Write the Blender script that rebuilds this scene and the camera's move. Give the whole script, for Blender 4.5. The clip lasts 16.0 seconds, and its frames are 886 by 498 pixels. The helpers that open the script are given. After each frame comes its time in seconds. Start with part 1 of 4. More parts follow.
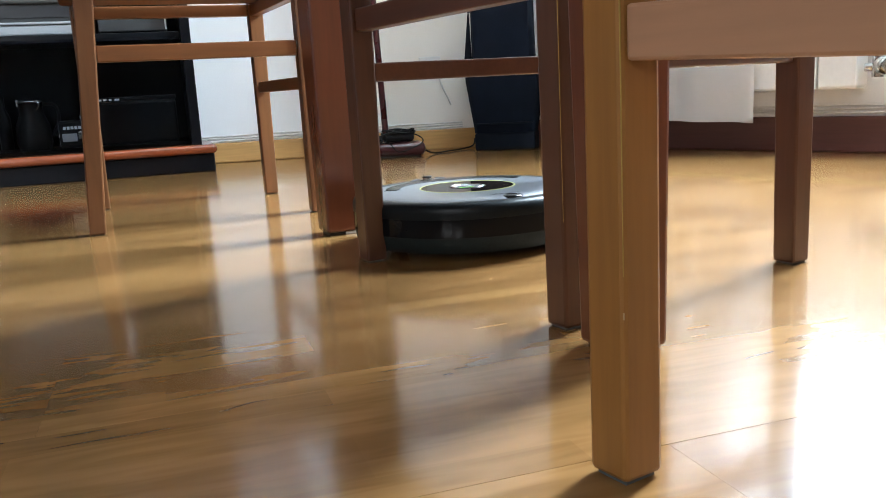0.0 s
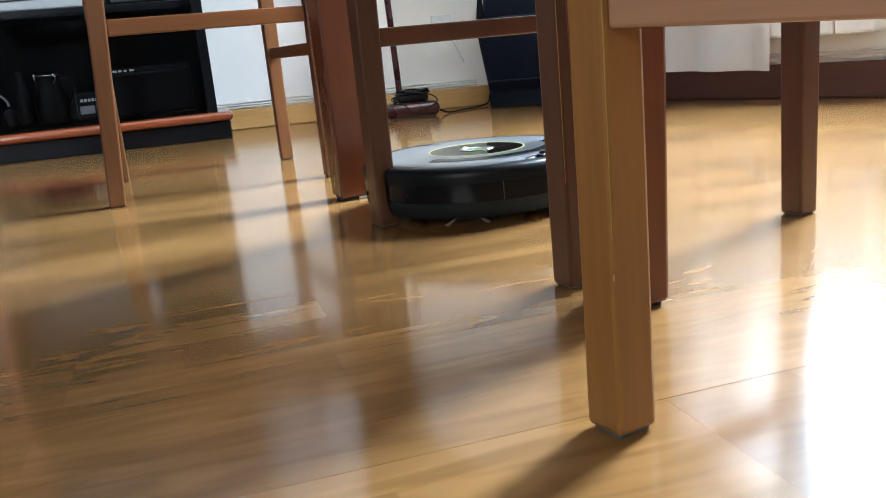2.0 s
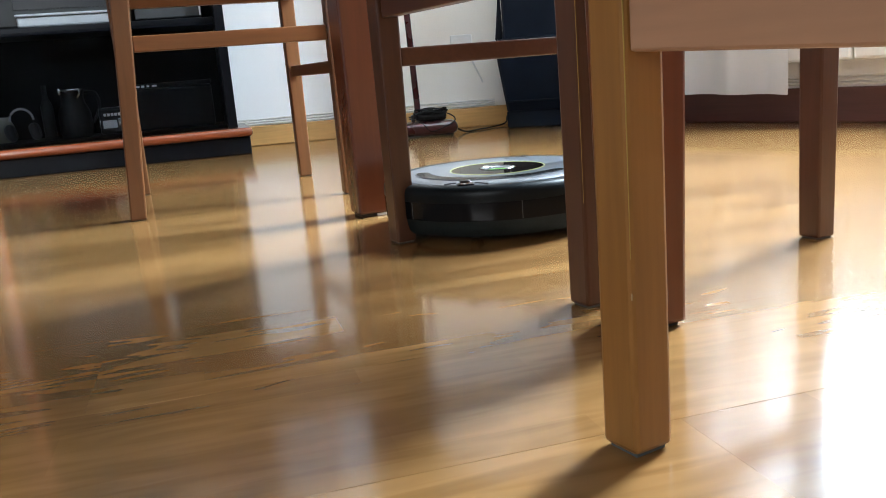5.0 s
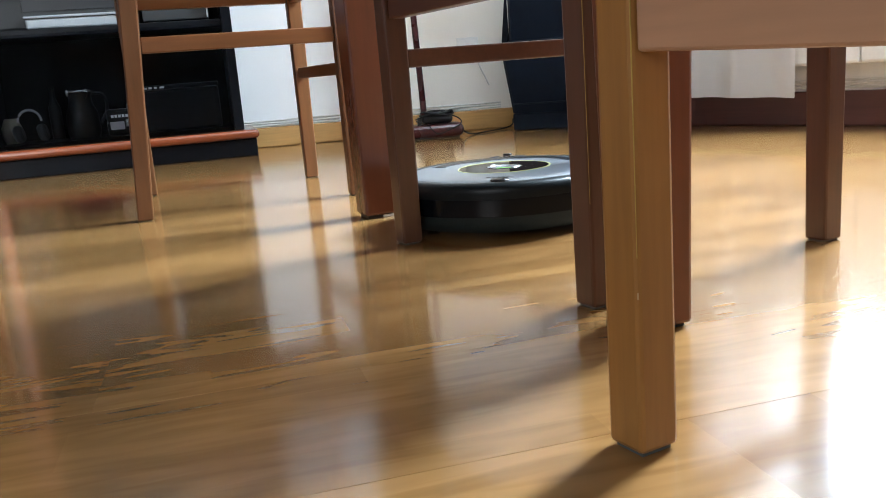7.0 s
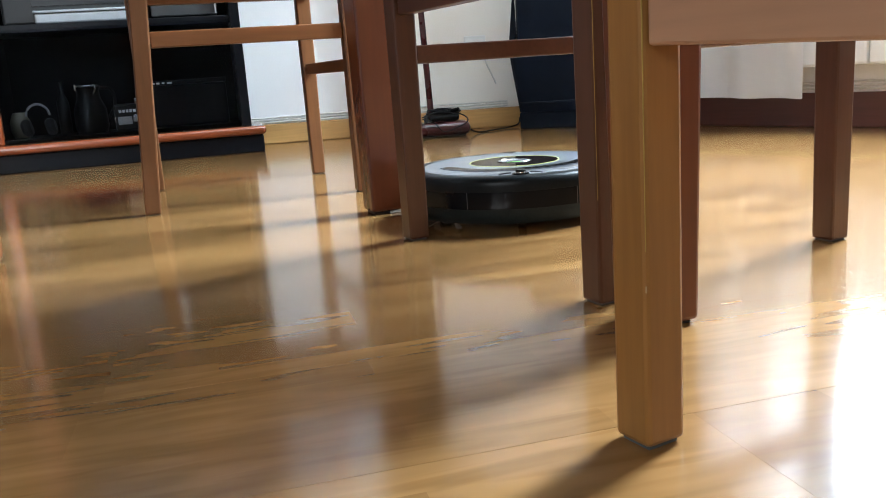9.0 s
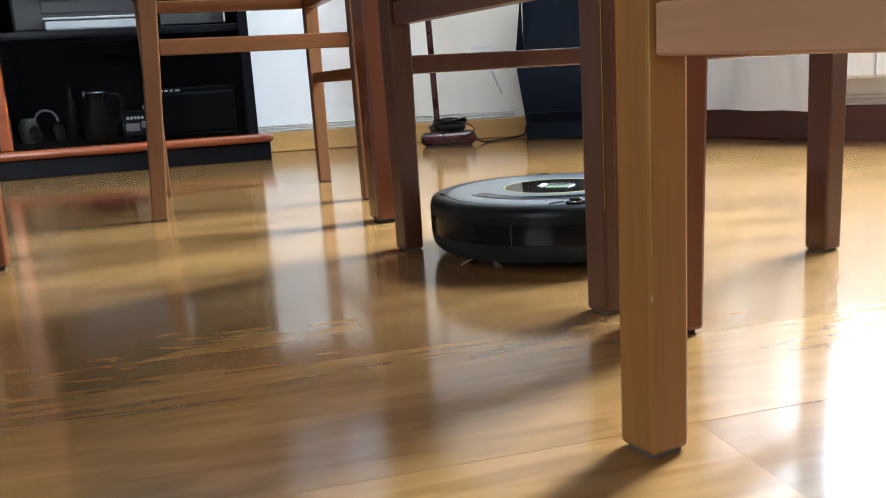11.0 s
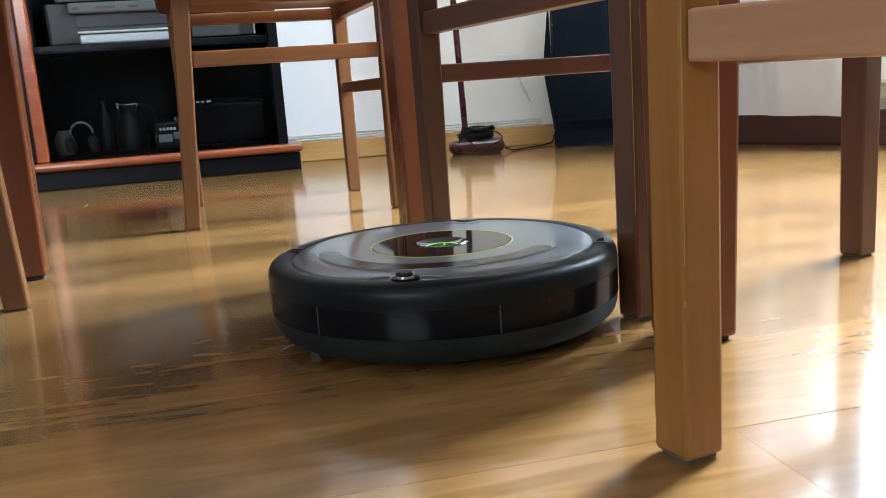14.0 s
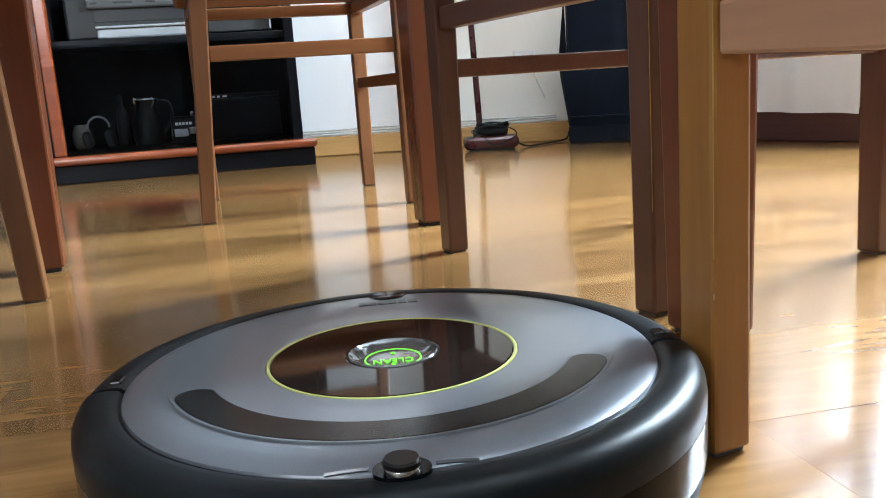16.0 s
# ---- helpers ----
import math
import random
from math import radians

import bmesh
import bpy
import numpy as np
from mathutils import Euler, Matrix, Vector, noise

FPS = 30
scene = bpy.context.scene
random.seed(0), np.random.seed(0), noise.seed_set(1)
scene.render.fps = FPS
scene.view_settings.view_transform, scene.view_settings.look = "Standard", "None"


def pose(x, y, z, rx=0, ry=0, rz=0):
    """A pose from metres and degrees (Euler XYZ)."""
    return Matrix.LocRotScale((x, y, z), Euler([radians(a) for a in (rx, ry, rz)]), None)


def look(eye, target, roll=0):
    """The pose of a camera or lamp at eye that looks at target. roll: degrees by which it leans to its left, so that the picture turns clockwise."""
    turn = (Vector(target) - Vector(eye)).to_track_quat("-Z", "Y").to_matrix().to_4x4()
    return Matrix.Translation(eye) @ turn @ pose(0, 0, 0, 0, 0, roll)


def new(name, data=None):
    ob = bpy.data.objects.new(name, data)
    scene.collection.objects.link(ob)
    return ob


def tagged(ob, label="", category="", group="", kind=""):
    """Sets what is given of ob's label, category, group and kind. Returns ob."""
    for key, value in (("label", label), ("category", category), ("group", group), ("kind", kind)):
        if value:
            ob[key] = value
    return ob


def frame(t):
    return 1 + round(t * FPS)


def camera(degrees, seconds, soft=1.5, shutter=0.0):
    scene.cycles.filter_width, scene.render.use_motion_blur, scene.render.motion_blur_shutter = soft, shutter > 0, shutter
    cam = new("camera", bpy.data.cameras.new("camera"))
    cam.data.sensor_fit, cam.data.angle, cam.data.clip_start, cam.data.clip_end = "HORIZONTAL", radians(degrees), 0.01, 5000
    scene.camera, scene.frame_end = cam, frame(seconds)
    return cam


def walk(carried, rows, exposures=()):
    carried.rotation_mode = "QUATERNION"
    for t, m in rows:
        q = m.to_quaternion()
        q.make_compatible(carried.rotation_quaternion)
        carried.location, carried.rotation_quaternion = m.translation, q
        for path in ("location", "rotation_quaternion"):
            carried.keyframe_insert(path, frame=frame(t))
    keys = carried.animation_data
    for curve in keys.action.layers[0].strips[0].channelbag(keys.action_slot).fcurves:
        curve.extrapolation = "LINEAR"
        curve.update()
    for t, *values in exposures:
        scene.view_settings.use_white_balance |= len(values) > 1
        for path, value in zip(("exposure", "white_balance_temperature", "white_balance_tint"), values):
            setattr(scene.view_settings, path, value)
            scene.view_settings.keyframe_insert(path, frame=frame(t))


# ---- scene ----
cam = camera(56.0, 16.0, 0.95)

PATH = [
    (0, (-0.001, 0.043, 0.222), (0.005, 2.007, -0.157), -3.2),
    (0.5, (0.017, 0.032, 0.223), (0.004, 1.988, -0.194), -3.4),
    (1, (0.016, 0.031, 0.221), (-0.02, 1.974, -0.248), -4.2),
    (1.5, (0.015, 0.029, 0.228), (-0.036, 1.97, -0.249), -4.9),
    (2, (0.015, 0.029, 0.23), (-0.041, 1.971, -0.244), -5.4),
    (2.5, (0.013, 0.026, 0.228), (-0.046, 1.97, -0.238), -4.9),
    (3, (0.015, 0.026, 0.23), (-0.052, 1.973, -0.223), -4.6),
    (3.5, (0.013, 0.023, 0.229), (-0.06, 1.971, -0.217), -4.6),
    (4, (0.013, 0.023, 0.231), (-0.066, 1.973, -0.208), -4.7),
    (6.5, (0.01, 0.018, 0.23), (-0.087, 1.971, -0.191), -4.5),
    (7, (0.011, 0.019, 0.229), (-0.089, 1.972, -0.191), -4.5),
    (7.5, (0.01, 0.017, 0.228), (-0.093, 1.97, -0.191), -4.3),
    (8, (0.01, 0.018, 0.228), (-0.095, 1.971, -0.193), -4.2),
    (8.5, (0.009, 0.017, 0.226), (-0.099, 1.969, -0.196), -4.1),
    (11, (0.007, 0.012, 0.225), (-0.114, 1.968, -0.173), -3.5),
    (11.5, (0.006, 0.012, 0.224), (-0.119, 1.97, -0.166), -3.5),
    (12, (0.005, 0.01, 0.224), (-0.123, 1.968, -0.165), -3.6),
    (12.5, (0.006, 0.009, 0.225), (-0.135, 1.967, -0.155), -3.8),
    (13, (0.005, 0.009, 0.225), (-0.151, 1.967, -0.149), -3.9),
    (13.5, (0.004, 0.006, 0.223), (-0.168, 1.964, -0.15), -3.9),
    (14, (0.004, 0.007, 0.225), (-0.182, 1.962, -0.149), -4.1),
    (14.5, (0.005, 0.007, 0.225), (-0.185, 1.963, -0.145), -4.2),
    (15, (0.004, 0.006, 0.225), (-0.19, 1.962, -0.145), -4.2),
    (15.5, (0.0, 0.004, 0.224), (-0.202, 1.959, -0.15), -4.0),
    (16, (0.001, 0.004, 0.223), (-0.216, 1.955, -0.157), -3.9),
]
walk(cam, [(t, look(eye, target, roll)) for t, eye, target, roll in PATH],
     ((0.0, 0.03), (8.0, 0.05), (12.5, 0.12), (16.0, 0.17)))

# ---- light ----
world = bpy.data.worlds.new("sky")
scene.world = world
world.use_nodes = True
wn = world.node_tree
sky = wn.nodes.new("ShaderNodeTexSky")
sky.sky_type, sky.sun_disc = "NISHITA", False
sky.sun_elevation, sky.sun_rotation = radians(50), radians(60)
wn.links.new(sky.outputs[0], wn.nodes["Background"].inputs[0])
wn.nodes["Background"].inputs[1].default_value = 0.05
scene.view_settings.exposure = 0.0

STREET_W, SKY_W, REAR_W = 70.0, 690.0, 62.0


def area(name, m, w, h, watts, colour):
    d = bpy.data.lights.new(name, "AREA")
    d.shape, d.size, d.size_y, d.energy, d.color = "RECTANGLE", w, h, watts, colour
    ob = new(name, d)
    ob.matrix_world = m
    return ob


sun = bpy.data.lights.new("sun", "SUN")
sun.energy, sun.angle, sun.color = 0.6, radians(12), (1, 0.95, 0.88)
new("sun", sun).matrix_world = look((4, 5, 6), (0, 1, 0))

# ---- materials ----


def mat(name, colour=(0.5, 0.5, 0.5), rough=0.5, metal=0.0, vary=0.12, scale=8.0, stretch=(1, 1, 1), bump=0.05,
        rough_vary=0.08, fine=120.0, coat=0.0, per_piece=0.0, emit=None, specular=0.5):
    """A surface with a broad and a fine variation of colour, roughness and relief."""
    m = bpy.data.materials.new(name)
    m.use_nodes = True
    n, li = m.node_tree.nodes, m.node_tree.links
    p = n["Principled BSDF"]
    tc = n.new("ShaderNodeTexCoord")
    mp = n.new("ShaderNodeMapping")
    mp.inputs["Scale"].default_value = stretch
    li.new(tc.outputs["Object"], mp.inputs[0])
    a, b = n.new("ShaderNodeTexNoise"), n.new("ShaderNodeTexNoise")
    a.inputs["Scale"].default_value, b.inputs["Scale"].default_value = scale, fine
    a.inputs["Detail"].default_value = b.inputs["Detail"].default_value = 5
    li.new(mp.outputs[0], a.inputs["Vector"])
    li.new(mp.outputs[0], b.inputs["Vector"])
    mix = n.new("ShaderNodeMix")
    mix.data_type = "FLOAT"
    mix.inputs[0].default_value = 0.4
    li.new(a.outputs[0], mix.inputs[2])
    li.new(b.outputs[0], mix.inputs[3])
    ramp = n.new("ShaderNodeValToRGB")
    lo = [max(0, c * (1 - vary * 1.6)) for c in colour]
    hi = [min(1, c * (1 + vary * 1.2)) for c in colour]
    ramp.color_ramp.elements[0].position, ramp.color_ramp.elements[1].position = 0.32, 0.68
    ramp.color_ramp.elements[0].color = (*lo, 1)
    ramp.color_ramp.elements[1].color = (*hi, 1)
    li.new(mix.outputs[0], ramp.inputs[0])
    out = ramp.outputs[0]
    if per_piece:
        info = n.new("ShaderNodeObjectInfo")
        mr = n.new("ShaderNodeMapRange")
        mr.inputs["To Min"].default_value, mr.inputs["To Max"].default_value = 1 - per_piece, 1 + per_piece
        li.new(info.outputs["Random"], mr.inputs[0])
        hsv = n.new("ShaderNodeHueSaturation")
        li.new(mr.outputs[0], hsv.inputs["Value"])
        li.new(out, hsv.inputs["Color"])
        out = hsv.outputs[0]
    li.new(out, p.inputs["Base Color"])
    mr2 = n.new("ShaderNodeMapRange")
    mr2.inputs["To Min"].default_value = max(0.02, rough - rough_vary)
    mr2.inputs["To Max"].default_value = min(1, rough + rough_vary)
    li.new(a.outputs[0], mr2.inputs[0])
    li.new(mr2.outputs[0], p.inputs["Roughness"])
    p.inputs["Metallic"].default_value = metal
    p.inputs["Specular IOR Level"].default_value = specular
    p.inputs["Coat Weight"].default_value = coat
    p.inputs["Coat Roughness"].default_value = 0.12
    if bump:
        bp = n.new("ShaderNodeBump")
        bp.inputs["Strength"].default_value, bp.inputs["Distance"].default_value = bump, 0.002
        li.new(mix.outputs[0], bp.inputs["Height"])
        li.new(bp.outputs[0], p.inputs["Normal"])
    if emit:
        p.inputs["Emission Color"].default_value = (*emit[0], 1)
        p.inputs["Emission Strength"].default_value = emit[1]
    return m


def floor_material():
    """Three-strip oak laminate: blocks of differing tone on each board, long grain, satin lacquer."""
    m = bpy.data.materials.new("oak_laminate")
    m.use_nodes = True
    n, li = m.node_tree.nodes, m.node_tree.links
    p = n["Principled BSDF"]
    tc, info = n.new("ShaderNodeTexCoord"), n.new("ShaderNodeObjectInfo")
    off = n.new("ShaderNodeVectorMath")
    off.operation = "MULTIPLY_ADD"
    off.inputs[1].default_value = (1, 1, 1)
    sc = n.new("ShaderNodeVectorMath")
    sc.operation = "SCALE"
    sc.inputs[0].default_value = (3.7, 0.064 * 9, 5.1)
    li.new(info.outputs["Random"], sc.inputs["Scale"])
    li.new(tc.outputs["Object"], off.inputs[0])
    li.new(sc.outputs[0], off.inputs[2])
    brick = n.new("ShaderNodeTexBrick")
    brick.offset, brick.offset_frequency = 0.37, 2
    brick.inputs["Scale"].default_value = 1.0
    brick.inputs["Brick Width"].default_value, brick.inputs["Row Height"].default_value = 0.34, 0.064
    brick.inputs["Mortar Size"].default_value = 0.0
    brick.inputs["Mortar Smooth"].default_value = 0.3
    brick.inputs["Bias"].default_value = -0.1
    brick.inputs["Color1"].default_value = (0.266, 0.14, 0.049, 1)
    brick.inputs["Color2"].default_value = (0.18, 0.09, 0.031, 1)
    brick.inputs["Mortar"].default_value = (0.15, 0.08, 0.032, 1)
    cell = n.new("ShaderNodeVectorMath")
    cell.operation = "ADD"
    cell.inputs[1].default_value = (0, 0.096, 0)
    li.new(tc.outputs["Object"], cell.inputs[0])
    shift = n.new("ShaderNodeCombineXYZ")
    mul = n.new("ShaderNodeMath")
    mul.operation = "MULTIPLY"
    mul.inputs[1].default_value = 7.3
    li.new(info.outputs["Random"], mul.inputs[0])
    li.new(mul.outputs[0], shift.inputs[0])
    add = n.new("ShaderNodeVectorMath")
    add.operation = "ADD"
    li.new(cell.outputs[0], add.inputs[0])
    li.new(shift.outputs[0], add.inputs[1])
    li.new(add.outputs[0], brick.inputs["Vector"])
    grain_map = n.new("ShaderNodeMapping")
    grain_map.inputs["Scale"].default_value = (7.5, 42, 1)
    li.new(off.outputs[0], grain_map.inputs[0])
    g1 = n.new("ShaderNodeTexNoise")
    g1.inputs["Scale"].default_value, g1.inputs["Detail"].default_value = 1.0, 1.5
    g1.inputs["Distortion"].default_value = 1.1
    li.new(grain_map.outputs[0], g1.inputs["Vector"])
    fine_map = n.new("ShaderNodeMapping")
    fine_map.inputs["Scale"].default_value = (9, 120, 1)
    li.new(off.outputs[0], fine_map.inputs[0])
    g2 = n.new("ShaderNodeTexNoise")
    g2.inputs["Scale"].default_value, g2.inputs["Detail"].default_value = 1.0, 2
    li.new(fine_map.outputs[0], g2.inputs["Vector"])
    gm = n.new("ShaderNodeMix")
    gm.data_type = "FLOAT"
    gm.inputs[0].default_value = 0.08
    li.new(g1.outputs[0], gm.inputs[2])
    li.new(g2.outputs[0], gm.inputs[3])
    ramp = n.new("ShaderNodeValToRGB")
    ramp.color_ramp.elements[0].position, ramp.color_ramp.elements[0].color = 0.3, (0.76, 0.71, 0.65, 1)
    ramp.color_ramp.elements[1].position, ramp.color_ramp.elements[1].color = 0.68, (1.06, 1.04, 1.01, 1)
    li.new(gm.outputs[0], ramp.inputs[0])
    pore_map = n.new("ShaderNodeMapping")
    pore_map.inputs["Scale"].default_value = (9, 85, 1)
    li.new(off.outputs[0], pore_map.inputs[0])
    pore = n.new("ShaderNodeTexNoise")
    pore.inputs["Scale"].default_value, pore.inputs["Detail"].default_value = 1.0, 1
    pore.inputs["Distortion"].default_value = 0.5
    li.new(pore_map.outputs[0], pore.inputs["Vector"])
    pore_ramp = n.new("ShaderNodeValToRGB")
    pore_ramp.color_ramp.elements[0].position, pore_ramp.color_ramp.elements[0].color = 0.28, (0.84, 0.79, 0.73, 1)
    pore_ramp.color_ramp.elements[1].position, pore_ramp.color_ramp.elements[1].color = 0.46, (1, 1, 1, 1)
    li.new(pore.outputs[0], pore_ramp.inputs[0])
    grain = n.new("ShaderNodeMix")
    grain.data_type, grain.blend_type = "RGBA", "MULTIPLY"
    grain.inputs[0].default_value = 1.0
    li.new(ramp.outputs[0], grain.inputs[6])
    li.new(pore_ramp.outputs[0], grain.inputs[7])
    col = n.new("ShaderNodeMix")
    col.data_type, col.blend_type = "RGBA", "MULTIPLY"
    col.inputs[0].default_value = 1.0
    li.new(brick.outputs["Color"], col.inputs[6])
    li.new(grain.outputs[2], col.inputs[7])
    # soft dark patch by the far chair: shade painted into the board colour
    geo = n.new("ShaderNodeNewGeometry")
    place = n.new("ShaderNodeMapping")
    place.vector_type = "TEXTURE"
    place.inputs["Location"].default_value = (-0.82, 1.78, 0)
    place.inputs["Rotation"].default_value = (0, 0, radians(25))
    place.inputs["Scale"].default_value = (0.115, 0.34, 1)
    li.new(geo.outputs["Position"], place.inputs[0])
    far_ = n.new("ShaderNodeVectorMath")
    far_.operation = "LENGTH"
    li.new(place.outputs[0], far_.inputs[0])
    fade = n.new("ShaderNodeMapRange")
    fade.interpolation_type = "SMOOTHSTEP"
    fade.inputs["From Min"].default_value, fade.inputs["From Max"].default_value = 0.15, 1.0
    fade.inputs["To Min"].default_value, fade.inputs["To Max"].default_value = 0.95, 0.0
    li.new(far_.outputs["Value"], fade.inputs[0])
    shade_patch = n.new("ShaderNodeMix")
    shade_patch.data_type = "RGBA"
    shade_patch.inputs[7].default_value = (0.05, 0.014, 0.007, 1)
    li.new(fade.outputs[0], shade_patch.inputs[0])
    li.new(col.outputs[2], shade_patch.inputs[6])
    li.new(shade_patch.outputs[2], p.inputs["Base Color"])
    wear = n.new("ShaderNodeTexNoise")
    wear.inputs["Scale"].default_value, wear.inputs["Detail"].default_value = 4.0, 1
    li.new(off.outputs[0], wear.inputs["Vector"])
    mr = n.new("ShaderNodeMapRange")
    mr.inputs["To Min"].default_value, mr.inputs["To Max"].default_value = 0.08, 0.155
    li.new(wear.outputs[0], mr.inputs[0])
    li.new(mr.outputs[0], p.inputs["Roughness"])
    p.inputs["Specular IOR Level"].default_value = 0.7
    p.inputs["Coat Weight"].default_value = 0.27
    p.inputs["Coat Roughness"].default_value = 0.25
    return m


def glass_material(name, tint=(0.85, 0.87, 0.88), see=0.9):
    m = bpy.data.materials.new(name)
    m.use_nodes = True
    n, li = m.node_tree.nodes, m.node_tree.links
    n.remove(n["Principled BSDF"])
    tr, gl, mx, fr = (n.new("ShaderNodeBsdfTransparent"), n.new("ShaderNodeBsdfGlossy"), n.new("ShaderNodeMixShader"),
                      n.new("ShaderNodeFresnel"))
    tr.inputs[0].default_value = (*[c * see for c in tint], 1)
    gl.inputs["Roughness"].default_value = 0.03
    fr.inputs[0].default_value = 1.2
    li.new(fr.outputs[0], mx.inputs[0])
    li.new(tr.outputs[0], mx.inputs[1])
    li.new(gl.outputs[0], mx.inputs[2])
    li.new(mx.outputs[0], n["Material Output"].inputs[0])
    return m


def curtain_material():
    m = mat("sheer_curtain", (0.9, 0.88, 0.86), 0.9, vary=0.03, scale=3, fine=900, bump=0.1)
    n, li = m.node_tree.nodes, m.node_tree.links
    t, mx = n.new("ShaderNodeBsdfTranslucent"), n.new("ShaderNodeMixShader")
    t.inputs[0].default_value = (0.85, 0.83, 0.8, 1)
    mx.inputs[0].default_value = 0.04
    li.new(n["Principled BSDF"].outputs[0], mx.inputs[1])
    li.new(t.outputs[0], mx.inputs[2])
    li.new(mx.outputs[0], n["Material Output"].inputs[0])
    return m


WOOD = (1, 1, 0.06)
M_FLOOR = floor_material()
M_GAP = mat("joint_shadow", (0.06, 0.035, 0.02), 0.8)
M_WALL = mat("white_wall_paint", (0.91, 0.91, 0.905), 0.75, vary=0.025, scale=1.5, fine=220, bump=0.12)
M_WALL2 = mat("ivory_wall_paint", (0.88, 0.865, 0.84), 0.75, vary=0.03, scale=1.5, fine=220, bump=0.12)
# duller, warmer corner stretch: shade and floor bounce put into the wall colour
M_WALLC = mat("corner_shade_wall_paint", (0.86, 0.82, 0.745), 0.75, vary=0.04, scale=1.5, fine=220, bump=0.12)
# unseen walls, kept near black so little light bounces or reflects back
M_WALL3 = mat("dim_unseen_wall", (0.09, 0.088, 0.086), 0.8, vary=0.04, scale=1.5, fine=220, bump=0.12)
M_CEIL = mat("ceiling_paint", (0.7, 0.7, 0.69), 0.9, vary=0.02)
M_CHAIR = mat("honey_varnished_beech", (0.145, 0.057, 0.02), 0.32, vary=0.16, scale=26, stretch=WOOD, fine=160, bump=0.03, coat=0.22)
M_CHAIR_H = mat("honey_varnished_beech_rail", (0.175, 0.064, 0.021), 0.32, vary=0.16, scale=26, stretch=(0.06, 1, 1), fine=160, bump=0.03, coat=0.22)
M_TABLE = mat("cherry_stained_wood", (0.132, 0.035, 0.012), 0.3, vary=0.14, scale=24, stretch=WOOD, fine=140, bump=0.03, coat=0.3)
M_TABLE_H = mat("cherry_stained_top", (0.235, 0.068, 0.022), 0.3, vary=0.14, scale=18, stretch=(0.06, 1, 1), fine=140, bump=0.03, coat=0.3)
M_PAD = mat("grey_felt_glide", (0.1, 0.1, 0.095), 0.9, vary=0.1, fine=600)
M_PADW = mat("white_plastic_glide", (0.75, 0.75, 0.74), 0.5, vary=0.05)
M_SKIRT = mat("pale_oak_skirting", (0.52, 0.29, 0.10), 0.38, vary=0.14, scale=14, stretch=(0.07, 1, 1), fine=120, bump=0.03)
M_SKIRT2 = mat("dark_red_wood_skirting", (0.11, 0.038, 0.028), 0.35, vary=0.14, scale=14, stretch=(0.07, 1, 1), fine=120, bump=0.03)
M_BLACK = mat("black_lacquer_board", (0.0025, 0.003, 0.0045), 0.3, vary=0.2, scale=5, fine=90, bump=0.02, specular=0.2)
M_BLACKIN = mat("black_cabinet_lining", (0.0022, 0.0022, 0.0028), 0.6, vary=0.2, scale=5, fine=90, bump=0.02, specular=0.08)
M_RED = mat("red_cherry_moulding", (0.21, 0.044, 0.013), 0.25, vary=0.16, scale=20, stretch=(0.06, 1, 1), fine=140, bump=0.02, coat=0.5)
M_GLASS = glass_material("smoked_glass", (0.86, 0.89, 0.92), 0.95)
M_PANE = glass_material("window_glass", (1, 1, 1), 0.97)
M_WHITE = mat("white_enamel", (0.8, 0.79, 0.76), 0.35, vary=0.03, scale=3)
M_PVC = mat("white_plastic", (0.78, 0.77, 0.74), 0.4, vary=0.03, scale=6)
M_SILVER = mat("silver_grey_plastic", (0.42, 0.42, 0.43), 0.35, vary=0.06, scale=6, fine=500)
M_GREY = mat("mid_grey_plastic", (0.02, 0.02, 0.02), 0.5, vary=0.08, scale=6, fine=400)
M_DARK = mat("black_plastic", (0.014, 0.014, 0.016), 0.35, vary=0.15, scale=9, fine=300)
M_NAVY = mat("navy_fabric", (0.0045, 0.0075, 0.0145), 0.8, vary=0.25, scale=9, fine=700, bump=0.25, specular=0.12)
M_NAVY2 = mat("navy_strap", (0.0035, 0.006, 0.011), 0.7, vary=0.25, scale=9, fine=700, bump=0.25, specular=0.15)
M_MAROON = mat("dark_red_plastic", (0.05, 0.006, 0.007), 0.28, vary=0.15, scale=9, fine=200)
M_CABLE = mat("black_cable", (0.008, 0.008, 0.008), 0.6, vary=0.2, specular=0.2)
M_CABLEW = mat("white_cable", (0.7, 0.68, 0.64), 0.5, vary=0.08)
M_CHROME = mat("brushed_chrome", (0.62, 0.62, 0.6), 0.22, 1.0, vary=0.06, fine=300)
M_PLATE = mat("pearl_grey_plate", (0.158, 0.17, 0.19), 0.33, 0.45, vary=0.05, scale=12, fine=900, bump=0.01, coat=0.6)
M_BUMPER = mat("gloss_black_bumper", (0.004, 0.005, 0.007), 0.15, vary=0.2, scale=14, fine=300, bump=0, specular=0.14)
M_SKIRTR = mat("matt_charcoal_rubber", (0.014, 0.019, 0.018), 0.6, vary=0.25, scale=24, fine=300, specular=0.2)
M_SHOULDER = mat("satin_black_shoulder", (0.007, 0.009, 0.010), 0.36, vary=0.25, scale=18, fine=300, bump=0.01, specular=0.15)
M_PIANO = mat("gloss_brown_black_panel", (0.010, 0.007, 0.006), 0.05, vary=0.1, rough_vary=0.02, bump=0, specular=0.3)
M_LIME = mat("lime_yellow_ring", (0.38, 0.38, 0.11), 0.3, vary=0.06, fine=300)
M_GREEN = mat("lit_green", (0.05, 0.3, 0.02), 0.4, emit=((0.22, 1.0, 0.03), 0.65))
M_SMOKE = mat("smoky_clear_plastic", (0.006, 0.0055, 0.0055), 0.3, vary=0.1, specular=0.25)
